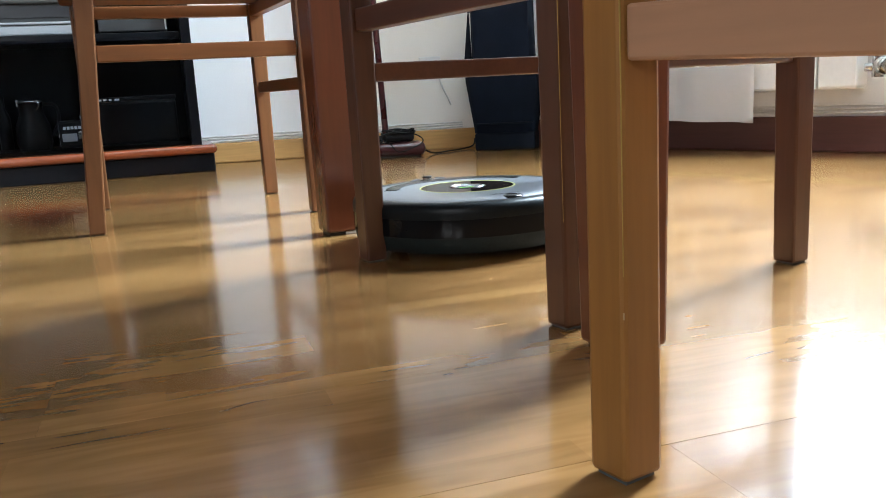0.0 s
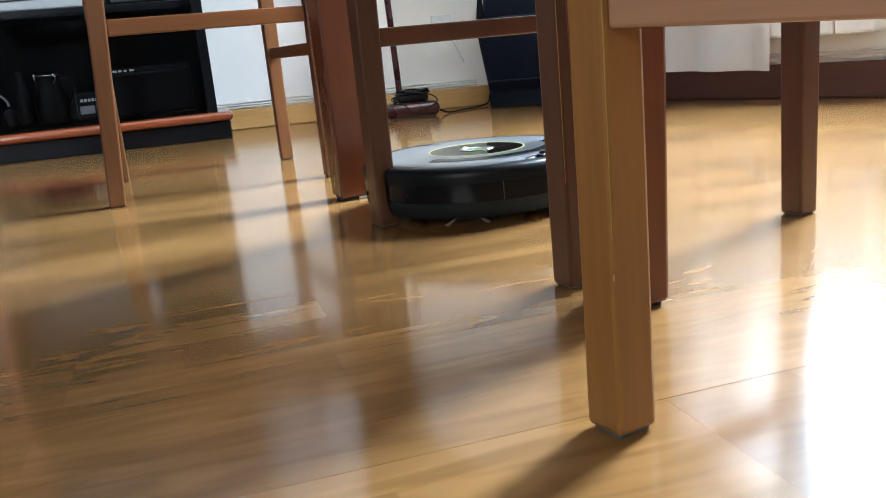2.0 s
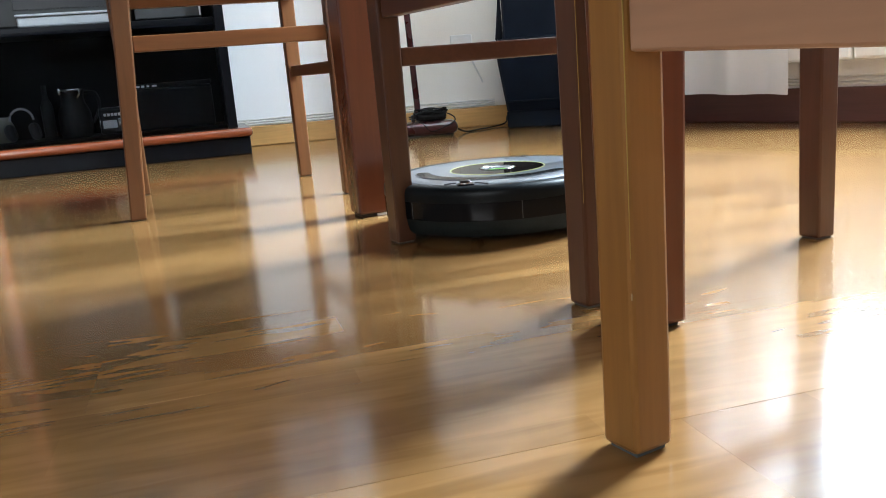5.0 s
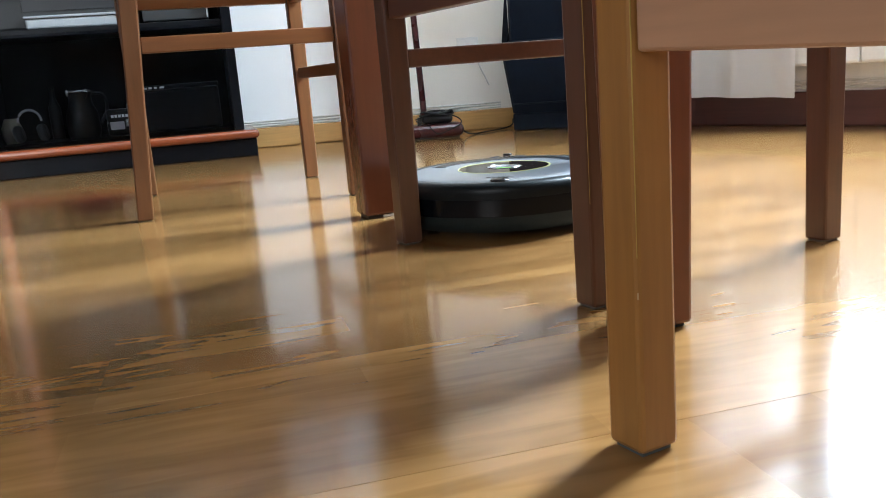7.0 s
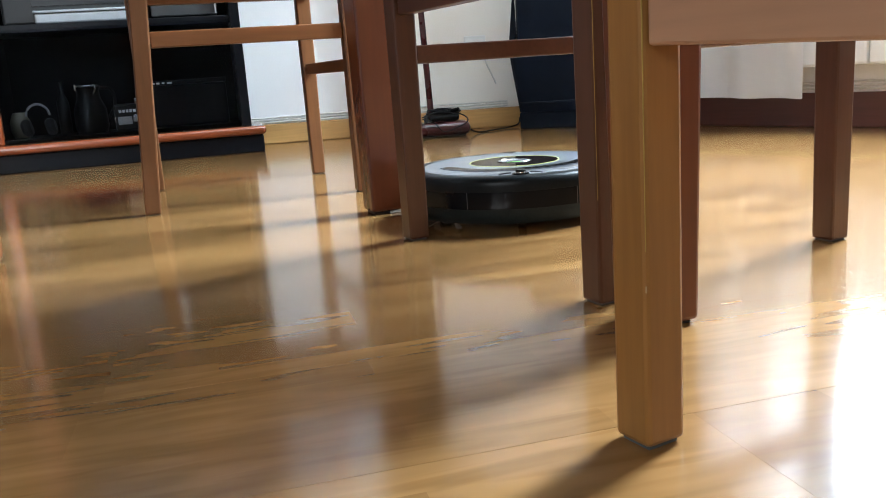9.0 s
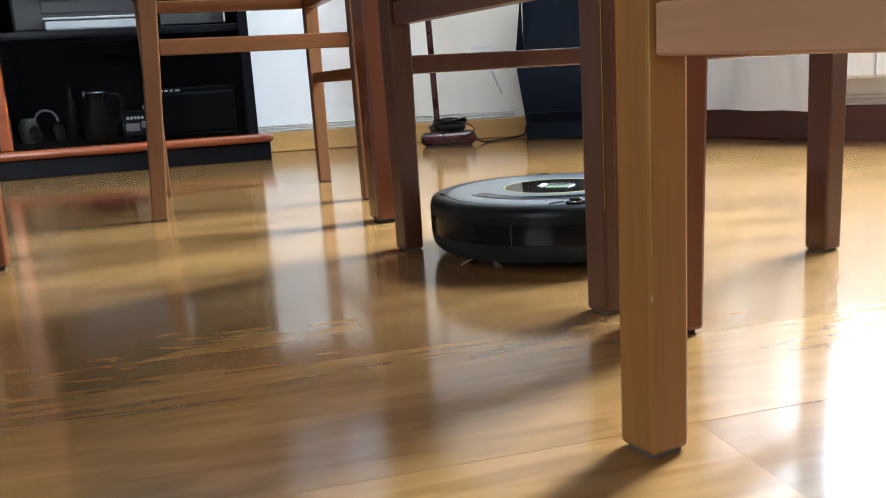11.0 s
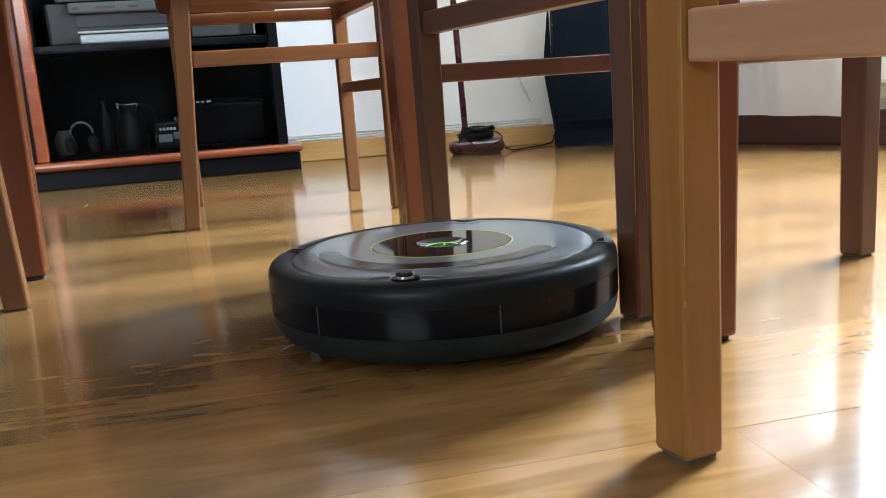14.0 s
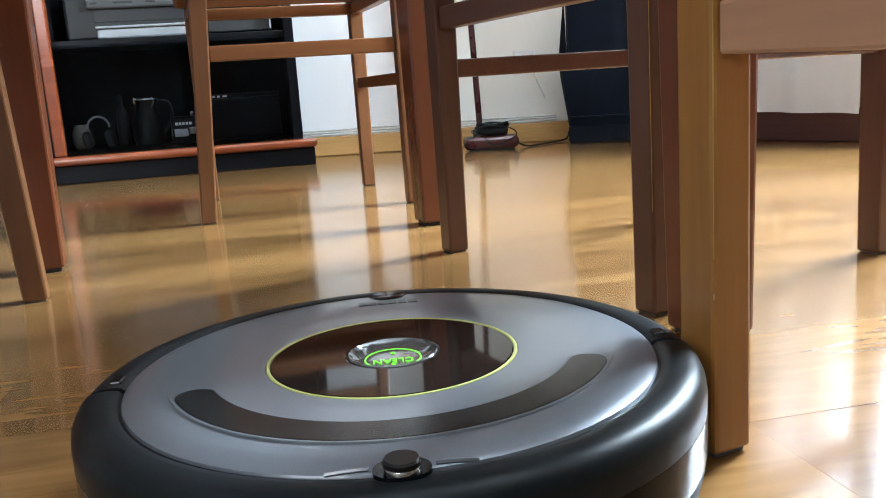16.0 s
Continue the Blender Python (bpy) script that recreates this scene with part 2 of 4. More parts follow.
M_SEAM = mat("grey_bumper_seam", (0.05, 0.052, 0.055), 0.4, vary=0.1)
M_BTN = mat("dark_grey_button", (0.16, 0.165, 0.17), 0.14, 0.6, vary=0.1, fine=400, bump=0, coat=1.0)
M_HANDLE = mat("dark_handle_recess", (0.008, 0.008, 0.008), 0.2, vary=0.2, scale=60, fine=300, bump=0.01, specular=0.4)
M_BRISTLE = mat("pale_bristle", (0.14, 0.125, 0.105), 0.6)
M_MARK = mat("grey_print", (0.07, 0.07, 0.075), 0.4)
M_LETTER = mat("pale_print", (0.9, 0.9, 0.9), 0.4)
M_JAR = mat("beige_stoneware", (0.3, 0.26, 0.2), 0.3, vary=0.08)
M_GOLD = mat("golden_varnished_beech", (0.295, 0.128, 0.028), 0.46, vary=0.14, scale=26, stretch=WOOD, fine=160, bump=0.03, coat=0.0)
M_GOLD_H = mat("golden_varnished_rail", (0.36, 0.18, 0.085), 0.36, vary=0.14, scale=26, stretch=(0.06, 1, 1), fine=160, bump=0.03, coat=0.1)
M_TRAY = mat("pale_tray_plastic", (0.27, 0.28, 0.29), 0.3, vary=0.05, scale=6)
M_LIDGREY = mat("grey_printer_plastic", (0.062, 0.062, 0.061), 0.4, vary=0.06, scale=6, fine=500)
M_RUST = mat("red_brown_varnished_beech", (0.09, 0.034, 0.016), 0.32, vary=0.16, scale=26, stretch=WOOD, fine=160, bump=0.03, coat=0.2)
# golden side rail, its colour lifted to hold the pinkish haze over it
M_GOLD_S = mat("golden_side_rail_with_haze", (0.41, 0.215, 0.12), 0.4, vary=0.08, scale=26, stretch=(1, 0.06, 1), fine=160, bump=0.03, coat=0.1)
M_RUST_H = mat("red_brown_varnished_rail", (0.10, 0.034, 0.016), 0.32, vary=0.16, scale=26, stretch=(0.06, 1, 1), fine=160, bump=0.03, coat=0.2)
M_CHIP = mat("bare_wood_chip", (0.42, 0.3, 0.17), 0.6)
# pale colour that paints the highlight along two leg edges
M_EDGE_GLINT = mat("edge_highlight_paint", (0.38, 0.25, 0.06), 0.5, vary=0.2, fine=60)
M_CURTAIN = curtain_material()

# ---- mesh helpers ----


def part(name, bm, material, parent=None, label="", smooth=False, m=None):
    me = bpy.data.meshes.new(name)
    bm.to_mesh(me)
    bm.free()
    me.materials.append(material)
    if smooth:
        for f in me.polygons:
            f.use_smooth = True
        me.set_sharp_from_angle(angle=radians(38))
    ob = new(name, me)
    ob.parent = parent
    if m is not None:
        ob.matrix_basis = m
    if label:
        ob["label"] = label
    return ob


def thing(name, m, label, category, group="", kind=""):
    ob = new(name)
    ob.empty_display_size = 0.05
    ob.matrix_basis = m
    return tagged(ob, label, category, group, kind)


def box(x0, y0, z0, x1, y1, z1, bevel=0.0, segs=2, bm=None):
    b = bmesh.new()
    vs = [b.verts.new((x, y, z)) for z in (z0, z1) for y in (y0, y1) for x in (x0, x1)]
    for f in ((0, 2, 3, 1), (4, 5, 7, 6), (0, 1, 5, 4), (2, 6, 7, 3), (0, 4, 6, 2), (1, 3, 7, 5)):
        b.faces.new([vs[i] for i in f])
    if bevel:
        bmesh.ops.bevel(b, geom=b.edges[:], offset=bevel, segments=segs, affect="EDGES", profile=0.5)
    if bm is None:
        return b
    me = bpy.data.meshes.new("tmp")
    b.to_mesh(me)
    b.free()
    bm.from_mesh(me)
    bpy.data.meshes.remove(me)
    return bm


def taper(x0, y0, s0, z0, x1, y1, s1, z1, bevel=0.003):
    """A square post whose section changes from foot to head."""
    b = bmesh.new()
    vs = []
    for x, y, s, z in ((x0, y0, s0, z0), (x1, y1, s1, z1)):
        for dx, dy in ((-1, -1), (1, -1), (1, 1), (-1, 1)):
            vs.append(b.verts.new((x + dx * s / 2, y + dy * s / 2, z)))
    b.faces.new(vs[3::-1])
    b.faces.new(vs[4:])
    for i in range(4):
        j = (i + 1) % 4
        b.faces.new((vs[i], vs[j], vs[j + 4], vs[i + 4]))
    bmesh.ops.bevel(b, geom=b.edges[:], offset=bevel, segments=2, affect="EDGES", profile=0.5)
    return b


def beam(p, q, z0, z1, t, bevel=0.002):
    """A rail of thickness t from p to q (plan), between two heights."""
    d = Vector((q[0] - p[0], q[1] - p[1], 0))
    b = box(0, -t / 2, z0, d.length, t / 2, z1, bevel)
    b.transform(Matrix.Translation((p[0], p[1], 0)) @ Matrix.Rotation(math.atan2(d.y, d.x), 4, "Z"))
    return b


def lathe(profile, segs=64, arc=None, cap=False):
    b = bmesh.new()
    a0, a1 = arc if arc else (0, 2 * math.pi)
    n = segs if not arc else segs + 1
    rings = []
    for r, z in profile:
        if r < 1e-6 and not arc:
            rings.append([b.verts.new((0, 0, z))])
        else:
            rings.append([b.verts.new((r * math.cos(a0 + (a1 - a0) * i / segs), r * math.sin(a0 + (a1 - a0) * i / segs), z)) for i in range(n)])
    for u, v in zip(rings, rings[1:]):
        for i in range(segs):
            j = (i + 1) % n
            if len(u) == 1:
                b.faces.new((u[0], v[i], v[j]))
            elif len(v) == 1:
                b.faces.new((u[i], v[0], u[j]))
            else:
                b.faces.new((u[i], u[j], v[j], v[i]))
    if cap and arc:
        for i in (0, -1):
            b.faces.new([r[i] for r in rings])
    bmesh.ops.recalc_face_normals(b, faces=b.faces[:])
    return b


def tube(points, r, segs=8):
    b = bmesh.new()
    pts = [Vector(p) for p in points]
    rings = []
    for i, p in enumerate(pts):
        d = (pts[min(i + 1, len(pts) - 1)] - pts[max(i - 1, 0)]).normalized()
        u = d.orthogonal().normalized() if abs(d.z) > 0.9 else d.cross(Vector((0, 0, 1))).normalized()
        w = d.cross(u)
        rings.append([b.verts.new(p + r * (math.cos(a) * u + math.sin(a) * w)) for a in [2 * math.pi * k / segs for k in range(segs)]])
    for u, v in zip(rings, rings[1:]):
        for i in range(segs):
            b.faces.new((u[i], u[(i + 1) % segs], v[(i + 1) % segs], v[i]))
    b.faces.new(rings[0][::-1])
    b.faces.new(rings[-1])
    bmesh.ops.recalc_face_normals(b, faces=b.faces[:])
    return b


def curve_points(ps, n=10):
    """A smooth line through the points."""
    ps = [Vector(p) for p in ps]
    out = []
    for i in range(len(ps) - 1):
        a, b, c, d = ps[max(i - 1, 0)], ps[i], ps[i + 1], ps[min(i + 2, len(ps) - 1)]
        for k in range(n):
            t = k / n
            out.append(0.5 * (2 * b + (c - a) * t + (2 * a - 5 * b + 4 * c - d) * t * t + (3 * b - a - 3 * c + d) * t ** 3))
    return out + [ps[-1]]


# ---- the room ----
CORNER = (0.22, 3.21)
BACK_DIR, WIN_DIR = 8.0, -49.0


def along(p, deg, s, off=0.0):
    a = radians(deg)
    return (p[0] + s * math.cos(a) - off * math.sin(a), p[1] + s * math.sin(a) + off * math.cos(a))


P0 = along(CORNER, BACK_DIR, -2.75)
P1 = CORNER
P2 = along(CORNER, WIN_DIR, 3.1)
P3 = (1.75, -2.6)
P4 = (P0[0], -2.6)
HIGH = 2.5


def wall(name, p, q, holes, material, t=0.16):
    """A wall from p to q, the room on its right hand, with openings (s0, s1, z0, z1)."""
    d = Vector((q[0] - p[0], q[1] - p[1]))
    length = d.length
    xs = sorted({0.0, length, *[h[0] for h in holes], *[h[1] for h in holes]})
    zs = sorted({0.0, HIGH, *[h[2] for h in holes], *[h[3] for h in holes]})
    b = bmesh.new()
    for x0, x1 in zip(xs, xs[1:]):
        for z0, z1 in zip(zs, zs[1:]):
            if not any(h[0] <= x0 and x1 <= h[1] and h[2] <= z0 and z1 <= h[3] for h in holes):
                box(x0, 0, z0, x1, t, z1, bm=b)
    bmesh.ops.remove_doubles(b, verts=b.verts[:], dist=1e-5)
    seen = {}
    for f in b.faces:
        seen.setdefault(tuple(round(c, 4) for c in f.calc_center_median()), []).append(f)
    bmesh.ops.delete(b, geom=[f for fs in seen.values() if len(fs) > 1 for f in fs], context="FACES")
    m = Matrix.Translation((p[0], p[1], 0)) @ Matrix.Rotation(math.atan2(d.y, d.x), 4, "Z")
    return tagged(part(name, b, material, m=m), kind="structure")


WIN = (1.03, 2.0, 0.64, 2.35)
REAR = (2.3, 3.9, 0.9, 2.1)
PK = along(CORNER, BACK_DIR, -0.62)
wall("wall_back", P0, PK, [], M_WALL)
wall("wall_back_corner", PK, P1, [], M_WALLC)
wall("wall_window", P1, P2, [WIN], M_WALL2)
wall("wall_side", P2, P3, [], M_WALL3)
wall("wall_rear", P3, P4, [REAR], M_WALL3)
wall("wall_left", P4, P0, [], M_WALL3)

b = bmesh.new()
vs = [b.verts.new((x, y, HIGH)) for x, y in (P4, P3, P2, P1, P0)]
vt = [b.verts.new((x, y, HIGH + 0.12)) for x, y in (P4, P3, P2, P1, P0)]
b.faces.new(vs[::-1])
b.faces.new(vt)
for i in range(5):
    b.faces.new((vs[i], vs[(i + 1) % 5], vt[(i + 1) % 5], vt[i]))
tagged(part("ceiling", b, M_CEIL), kind="structure")

PLANK_DIR, PLANK_W, PLANK_L = 17.7, 0.1933, 1.21
b = bmesh.new()
edge = [(P4[0] - 0.15, P4[1] - 0.15), (P3[0] + 0.15, P3[1] - 0.15), (P2[0] + 0.2, P2[1]), (P1[0] + 0.06, P1[1] + 0.17), (P0[0] - 0.15, P0[1] + 0.13)]
vs = [b.verts.new((x, y, -0.0105)) for x, y in edge]
vt = [b.verts.new((v.co.x, v.co.y, -0.05)) for v in vs]
b.faces.new(vs)
b.faces.new(vt[::-1])
for i in range(5):
    b.faces.new((vs[i], vt[i], vt[(i + 1) % 5], vs[(i + 1) % 5]))
FLOOR = tagged(part("floor", b, M_GAP), "satin oak laminate floor in three-strip boards", kind="structure")


def frame_for(deg, p, z=0.0):
    return Matrix.Translation((p[0], p[1], z)) @ Matrix.Rotation(radians(deg), 4, "Z")


def window(name, p, deg, hole, label):
    """Frame, sashes and panes in an opening of a wall that starts at p."""
    s0, s1, z0, z1 = hole
    w = thing(name, frame_for(deg, p), label, "window", kind="structure")
    f, d0, d1 = 0.06, 0.05, 0.11
    for n_, a in (("jamb", (s0, z0, s0 + f, z1)), ("jamb", (s1 - f, z0, s1, z1)), ("head", (s0 + f, z1 - f, s1 - f, z1)), ("sill_rail", (s0 + f, z0, s1 - f, z0 + f))):
        part(n_, box(a[0], d0, a[1], a[2], d1, a[3], 0.004), M_WHITE, w)
    mid = (s0 + s1) / 2
    part("mullion", box(mid - 0.05, d0 - 0.01, z0 + f, mid + 0.05, d1, z1 - f, 0.004), M_WHITE, w)
    for a, c in ((s0 + f, mid - 0.05), (mid + 0.05, s1 - f)):
        g = part("pane", box(a, 0.075, z0 + f, c, 0.081, z1 - f), M_PANE, w)
        g.visible_shadow = False
    part("sill", box(s0 - 0.03, -0.02, z0 - 0.03, s1 + 0.03, d0, z0 - 0.002, 0.004), M_WHITE, w)
    return w


window("window_1", P1, WIN_DIR, WIN, "white framed two-sash window above the radiator")
# unseen second window, added to let fill light in from behind
window("fill_window", P3, 180.0, REAR, "white framed window added unseen in the rear wall for fill light")

WM = frame_for(WIN_DIR, P1)
SHADE_EDGE = 1.25
for s0_, s1_, z0_, z1_, watts in ((WIN[0], WIN[1], WIN[2], 1.1, STREET_W), (SHADE_EDGE, WIN[1], 1.2, WIN[3], SKY_W)):
    area("daylight_window", WM @ Matrix.Translation(((s0_ + s1_) / 2, 0.13, (z0_ + z1_) / 2)) @ Matrix.Rotation(radians(-90), 4, "X"),
         s1_ - s0_, z1_ - z0_, watts, (0.675, 0.845, 1.0))
RM = frame_for(180.0, P3)
# added fill lamp that brightens faces turned towards the camera
area("fill_rear", RM @ Matrix.Translation(((REAR[0] + REAR[1]) / 2, 0.13, (REAR[2] + REAR[3]) / 2)) @ Matrix.Rotation(radians(-90), 4, "X"),
     REAR[1] - REAR[0], REAR[3] - REAR[2], REAR_W, (0.9, 0.95, 1.0))


def skirting(name, p, q, h, material, label):
    d = Vector((q[0] - p[0], q[1] - p[1]))
    m = frame_for(math.degrees(math.atan2(d.y, d.x)), p)
    n_ = max(1, round(d.length / 1.25))
    sk = thing(name, m, label, "skirting board", kind="structure")
    for i in range(n_):
        part("board", box(d.length * i / n_ + 0.001, -0.014, 0.0, d.length * (i + 1) / n_ - 0.001, -0.0005, h, 0.004), material, sk)
    return sk


skirting("baseboard_back", P0, P1, 0.071, M_SKIRT, "pale oak skirting board along the white wall")
skirting("baseboard_window", P1, P2, 0.093, M_SKIRT2, "dark red-brown wooden skirting under the window")
for p, q, z0, n_ in ((P0, P1, 0.077, 3), (P1, P2, 0.102, 3)):
    d = Vector((q[0] - p[0], q[1] - p[1]))
    w = thing("cable_run", frame_for(math.degrees(math.atan2(d.y, d.x)), p), "white cables clipped along the wall above the skirting", "cable")
    for i in range(n_):
        pts = [(d.length * k / 24, -0.0042, z0 + 0.009 * i + 0.0012 * math.sin(k * 1.7 + i * 2)) for k in range(1, 24)]
        part("cable", tube(pts, 0.0036, 6), M_CABLEW, w, smooth=True)

# ---- curtain and radiator ----


def curtain(s0, s1, z0, z1, off):
    b = bmesh.new()
    n_, k = 60, 22
    grid = []
    for j in range(k + 1):
        z = z0 + (z1 - z0) * j / k
        row = []
        for i in range(n_ + 1):
            s = s0 + (s1 - s0) * i / n_
            y = 0.009 * math.sin(2 * math.pi * 2.6 * i / n_ + 0.5) + 0.006 * math.sin(17 * i / n_ + z * 1.2)
            drop = -0.012 * (i / n_) * max(0.0, 1 - z / 2.3)
            row.append(b.verts.new((s, -off + y, z + drop)))
        grid.append(row)
    for r0, r1 in zip(grid, grid[1:]):
        for i in range(n_):
            b.faces.new((r0[i], r0[i + 1], r1[i + 1], r1[i]))
    bmesh.ops.solidify(b, geom=b.faces[:], thickness=0.0015)
    return b


c = thing("curtain", WM, "white sheer curtain hanging to near the floor by the radiator", "curtain")
part("cloth", curtain(0.655, 1.122, 0.099, 2.3, 0.13), M_CURTAIN, c, smooth=True)
hem = curtain(0.655, 1.122, 0.0965, 0.114, 0.1312)
part("hem", hem, M_CURTAIN, c, smooth=True)
part("rod", tube([(0.4, -0.13, 2.32), (2.9, -0.13, 2.32)], 0.012, 10), M_WHITE, c, smooth=True)

rad = thing("radiator", WM, "white panel radiator on the wall under the window", "radiator")
for i in range(7):
    s = 0.67 + i * 0.1
    part("section", box(s, -0.105, 0.165, s + 0.0965, -0.03, 0.46, 0.008), M_WHITE, rad)
part("valve", tube([(1.372, -0.065, 0.215), (1.44, -0.065, 0.215)], 0.011, 10), M_CHROME, rad, "chrome radiator valve", smooth=True)
part("valve_body", tube([(1.405, -0.065, 0.19), (1.405, -0.065, 0.245)], 0.017, 12), M_CHROME, rad, smooth=True)
part("knob", lathe([(0, 0.0), (0.016, 0.0), (0.021, 0.006), (0.023, 0.02), (0.022, 0.048), (0.018, 0.054), (0, 0.056)], 20), M_CHROME, rad, m=pose(1.415, -0.08, 0.218, 90, 0, 40), smooth=True)
part("pipe", tube([(1.465, -0.065, 0.215), (1.465, -0.065, 0.0)], 0.008, 10), M_WHITE, rad, smooth=True)

# ---- table ----
TDIR = 25.2
A3 = Vector((0.1485, 0.7169))
T_LONG, T_WIDE = 0.735, 0.597
table = thing("table", frame_for(TDIR, A3), "cherry-stained wooden dining table on square legs", "table")
for x, y in ((0, 0), (0, T_LONG), (-T_WIDE, T_LONG), (-T_WIDE, 0)):
    g_ = 0.003 if y == 0 else 0.005
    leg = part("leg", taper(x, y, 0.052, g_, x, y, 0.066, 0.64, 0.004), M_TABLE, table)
    part("glide", box(x - 0.021, y - 0.021, 0.0, x + 0.021, y + 0.021, g_ - 0.0002, 0.001), M_DARK, leg)
    if (x, y) == (0, T_LONG):
        part("shim", box(x + 0.004, y - 0.0245, 0.0002, x + 0.023, y - 0.0215, 0.0046, 0.001), M_PADW, leg, "white plastic levelling shim")
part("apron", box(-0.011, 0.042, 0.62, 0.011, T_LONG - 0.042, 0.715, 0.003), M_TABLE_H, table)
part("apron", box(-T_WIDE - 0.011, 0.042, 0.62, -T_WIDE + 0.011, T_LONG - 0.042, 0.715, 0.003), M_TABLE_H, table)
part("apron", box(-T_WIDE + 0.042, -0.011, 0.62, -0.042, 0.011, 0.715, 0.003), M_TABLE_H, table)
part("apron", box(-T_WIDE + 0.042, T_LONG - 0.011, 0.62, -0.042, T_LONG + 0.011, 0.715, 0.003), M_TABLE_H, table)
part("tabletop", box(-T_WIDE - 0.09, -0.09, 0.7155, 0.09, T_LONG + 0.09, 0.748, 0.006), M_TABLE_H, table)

# ---- chairs ----


def chair(m, front, rear, depth, label, foot=0.0285, head=0.0325, wood=None, rail=None, low=(0.2345, 0.2585), drop=0.0, pad=0.0014, lean=((0, 0), (0, 0)), flush=0.0, side_wood=None):
    """Origin under the middle of the front legs, seat towards -y, backrest at the far end."""
    ch = thing("dining_chair", m, label, "chair", "chairs round the table")
    wood, rail = wood or M_CHAIR, rail or M_CHAIR_H
    fl, fr, rl, rr = (-front / 2, 0), (front / 2, 0), (-rear / 2, -depth), (rear / 2, -depth)
    for p, q in ((fl, lean[0]), (fr, lean[1])):
        leg = part("front_leg", taper(p[0], p[1], foot, pad, p[0] + q[0], p[1] + q[1], head, 0.43), wood, ch)
        part("glide", box(p[0] - 0.011, p[1] - 0.011, 0, p[0] + 0.011, p[1] + 0.011, pad - 0.0002), M_PAD, leg)
    for p in (rl, rr):
        leg = part("rear_leg", taper(p[0], p[1], foot, pad, p[0], p[1], head, 0.43), wood, ch)
        part("glide", box(p[0] - 0.011, p[1] - 0.011, 0, p[0] + 0.011, p[1] + 0.011, pad - 0.0002), M_PAD, leg)
        part("back_post", taper(p[0], p[1], head, 0.431, p[0], p[1] - 0.07, 0.026, 0.92), wood, ch)
    k = 0.017

    def on_leg(p, z):
        """Where a front leg's axis stands at height z."""
        q = lean[0] if p is fl else lean[1]
        return (p[0] + q[0] * z / 0.43, p[1] + q[1] * z / 0.43)

    for name, z0, z1, t in (("front_stretcher", 0.297, 0.325, 0.02), ("front_rail", 0.405, 0.43, 0.022)):
        a, c = on_leg(fl, z0), on_leg(fr, z0)
        part(name, beam((a[0] + k, a[1]), (c[0] - k, c[1]), z0, z1, t), rail, ch)
    for f, c in ((fl, rl), (fr, rr)):
        z0, z1 = low if f is fl else (0.2345, 0.2585)
        side = -flush if f is fl else flush
        a = on_leg(f, z0)
        bar = beam((a[0] + side, a[1] - k), (c[0] + side, c[1] + k), z0, z1, 0.019)
        if f is fl:
            for v in bar.verts:
                v.co.z += drop * v.co.y / depth
        part("side_stretcher", bar, side_wood or rail, ch)
        a = on_leg(f, 0.41)
        part("side_rail", beam((a[0], a[1] - k), (c[0], c[1] + k), 0.405, 0.43, 0.022), rail, ch)
    part("rear_rail", beam((rl[0] + k, -depth), (rr[0] - k, -depth), 0.405, 0.43, 0.022), rail, ch)
    seat = box(-front / 2 - 0.02, -depth + 0.02, 0.4305, front / 2 + 0.02, 0.03, 0.452, 0.008)
    part("seat", seat, rail, ch)
    for z in (0.56, 0.68, 0.80):
        y = -depth - 0.07 * (z - 0.43) / 0.49
        part("back_slat", box(-rear / 2 + 0.012, y - 0.008, z, rear / 2 - 0.012, y + 0.008, z + 0.055, 0.003), rail, ch)
    return ch


def chair_at(fl, fr):
    """Pose of a chair by its front feet; the front lies at +y."""
    fl, fr = Vector(fl), Vector(fr)
    d = fr - fl
    return frame_for(math.degrees(math.atan2(d.y, d.x)), (fl + fr) / 2)


CH_LABEL = "honey-brown varnished wooden chair"
# the chair on the window side of the table: its right front foot is the one near the camera
B1, B2 = (-0.092, 1.142), (0.114, 0.786)
chair_b = chair(chair_at(B2, B1), 0.41, 0.345, 0.359, "red-brown varnished wooden chair half under the table's long side", low=(0.2285, 0.2535), wood=M_RUST, rail=M_RUST_H)
# thin strip laid on the arris in place of its bright highlight
part("edge_highlight", taper(-0.2191, 0.0141, 0.0004, 0.1, -0.2204, 0.0154, 0.0008, 0.4, 0.0001), M_EDGE_GLINT, chair_b, "pale highlight strip along the leg's edge")
D1, D4 = (-0.613, 1.505), (-0.228, 1.66)
chair_d = chair(chair_at(D4, D1), 0.4, 0.37, 0.385, CH_LABEL + " at the table's far end", lean=((0, 0), (-0.027, 0)))
NL = (0.0981, 0.486)
A_DIR = 32.0
a2 = along(NL, A_DIR, 0.396)
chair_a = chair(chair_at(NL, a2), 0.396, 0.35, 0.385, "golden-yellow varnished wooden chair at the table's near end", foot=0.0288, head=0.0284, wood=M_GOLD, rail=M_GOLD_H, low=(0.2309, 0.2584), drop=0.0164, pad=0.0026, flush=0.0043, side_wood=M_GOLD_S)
part("worn_chip", box(-0.2126, -0.0146, 0.0965, -0.2118, -0.0138, 0.1005, 0.0003), M_CHIP, chair_a, "pale chip on the leg's edge")
# same painted highlight on the near chair's leg
part("edge_highlight", taper(-0.2121, -0.0141, 0.0004, 0.12, -0.2116, -0.0136, 0.0011, 0.4, 0.0001), M_EDGE_GLINT, chair_a, "pale highlight strip along the leg's edge")
E1 = (-0.608, 0.942)
e2_ = along(E1, TDIR - 90, 0.395)
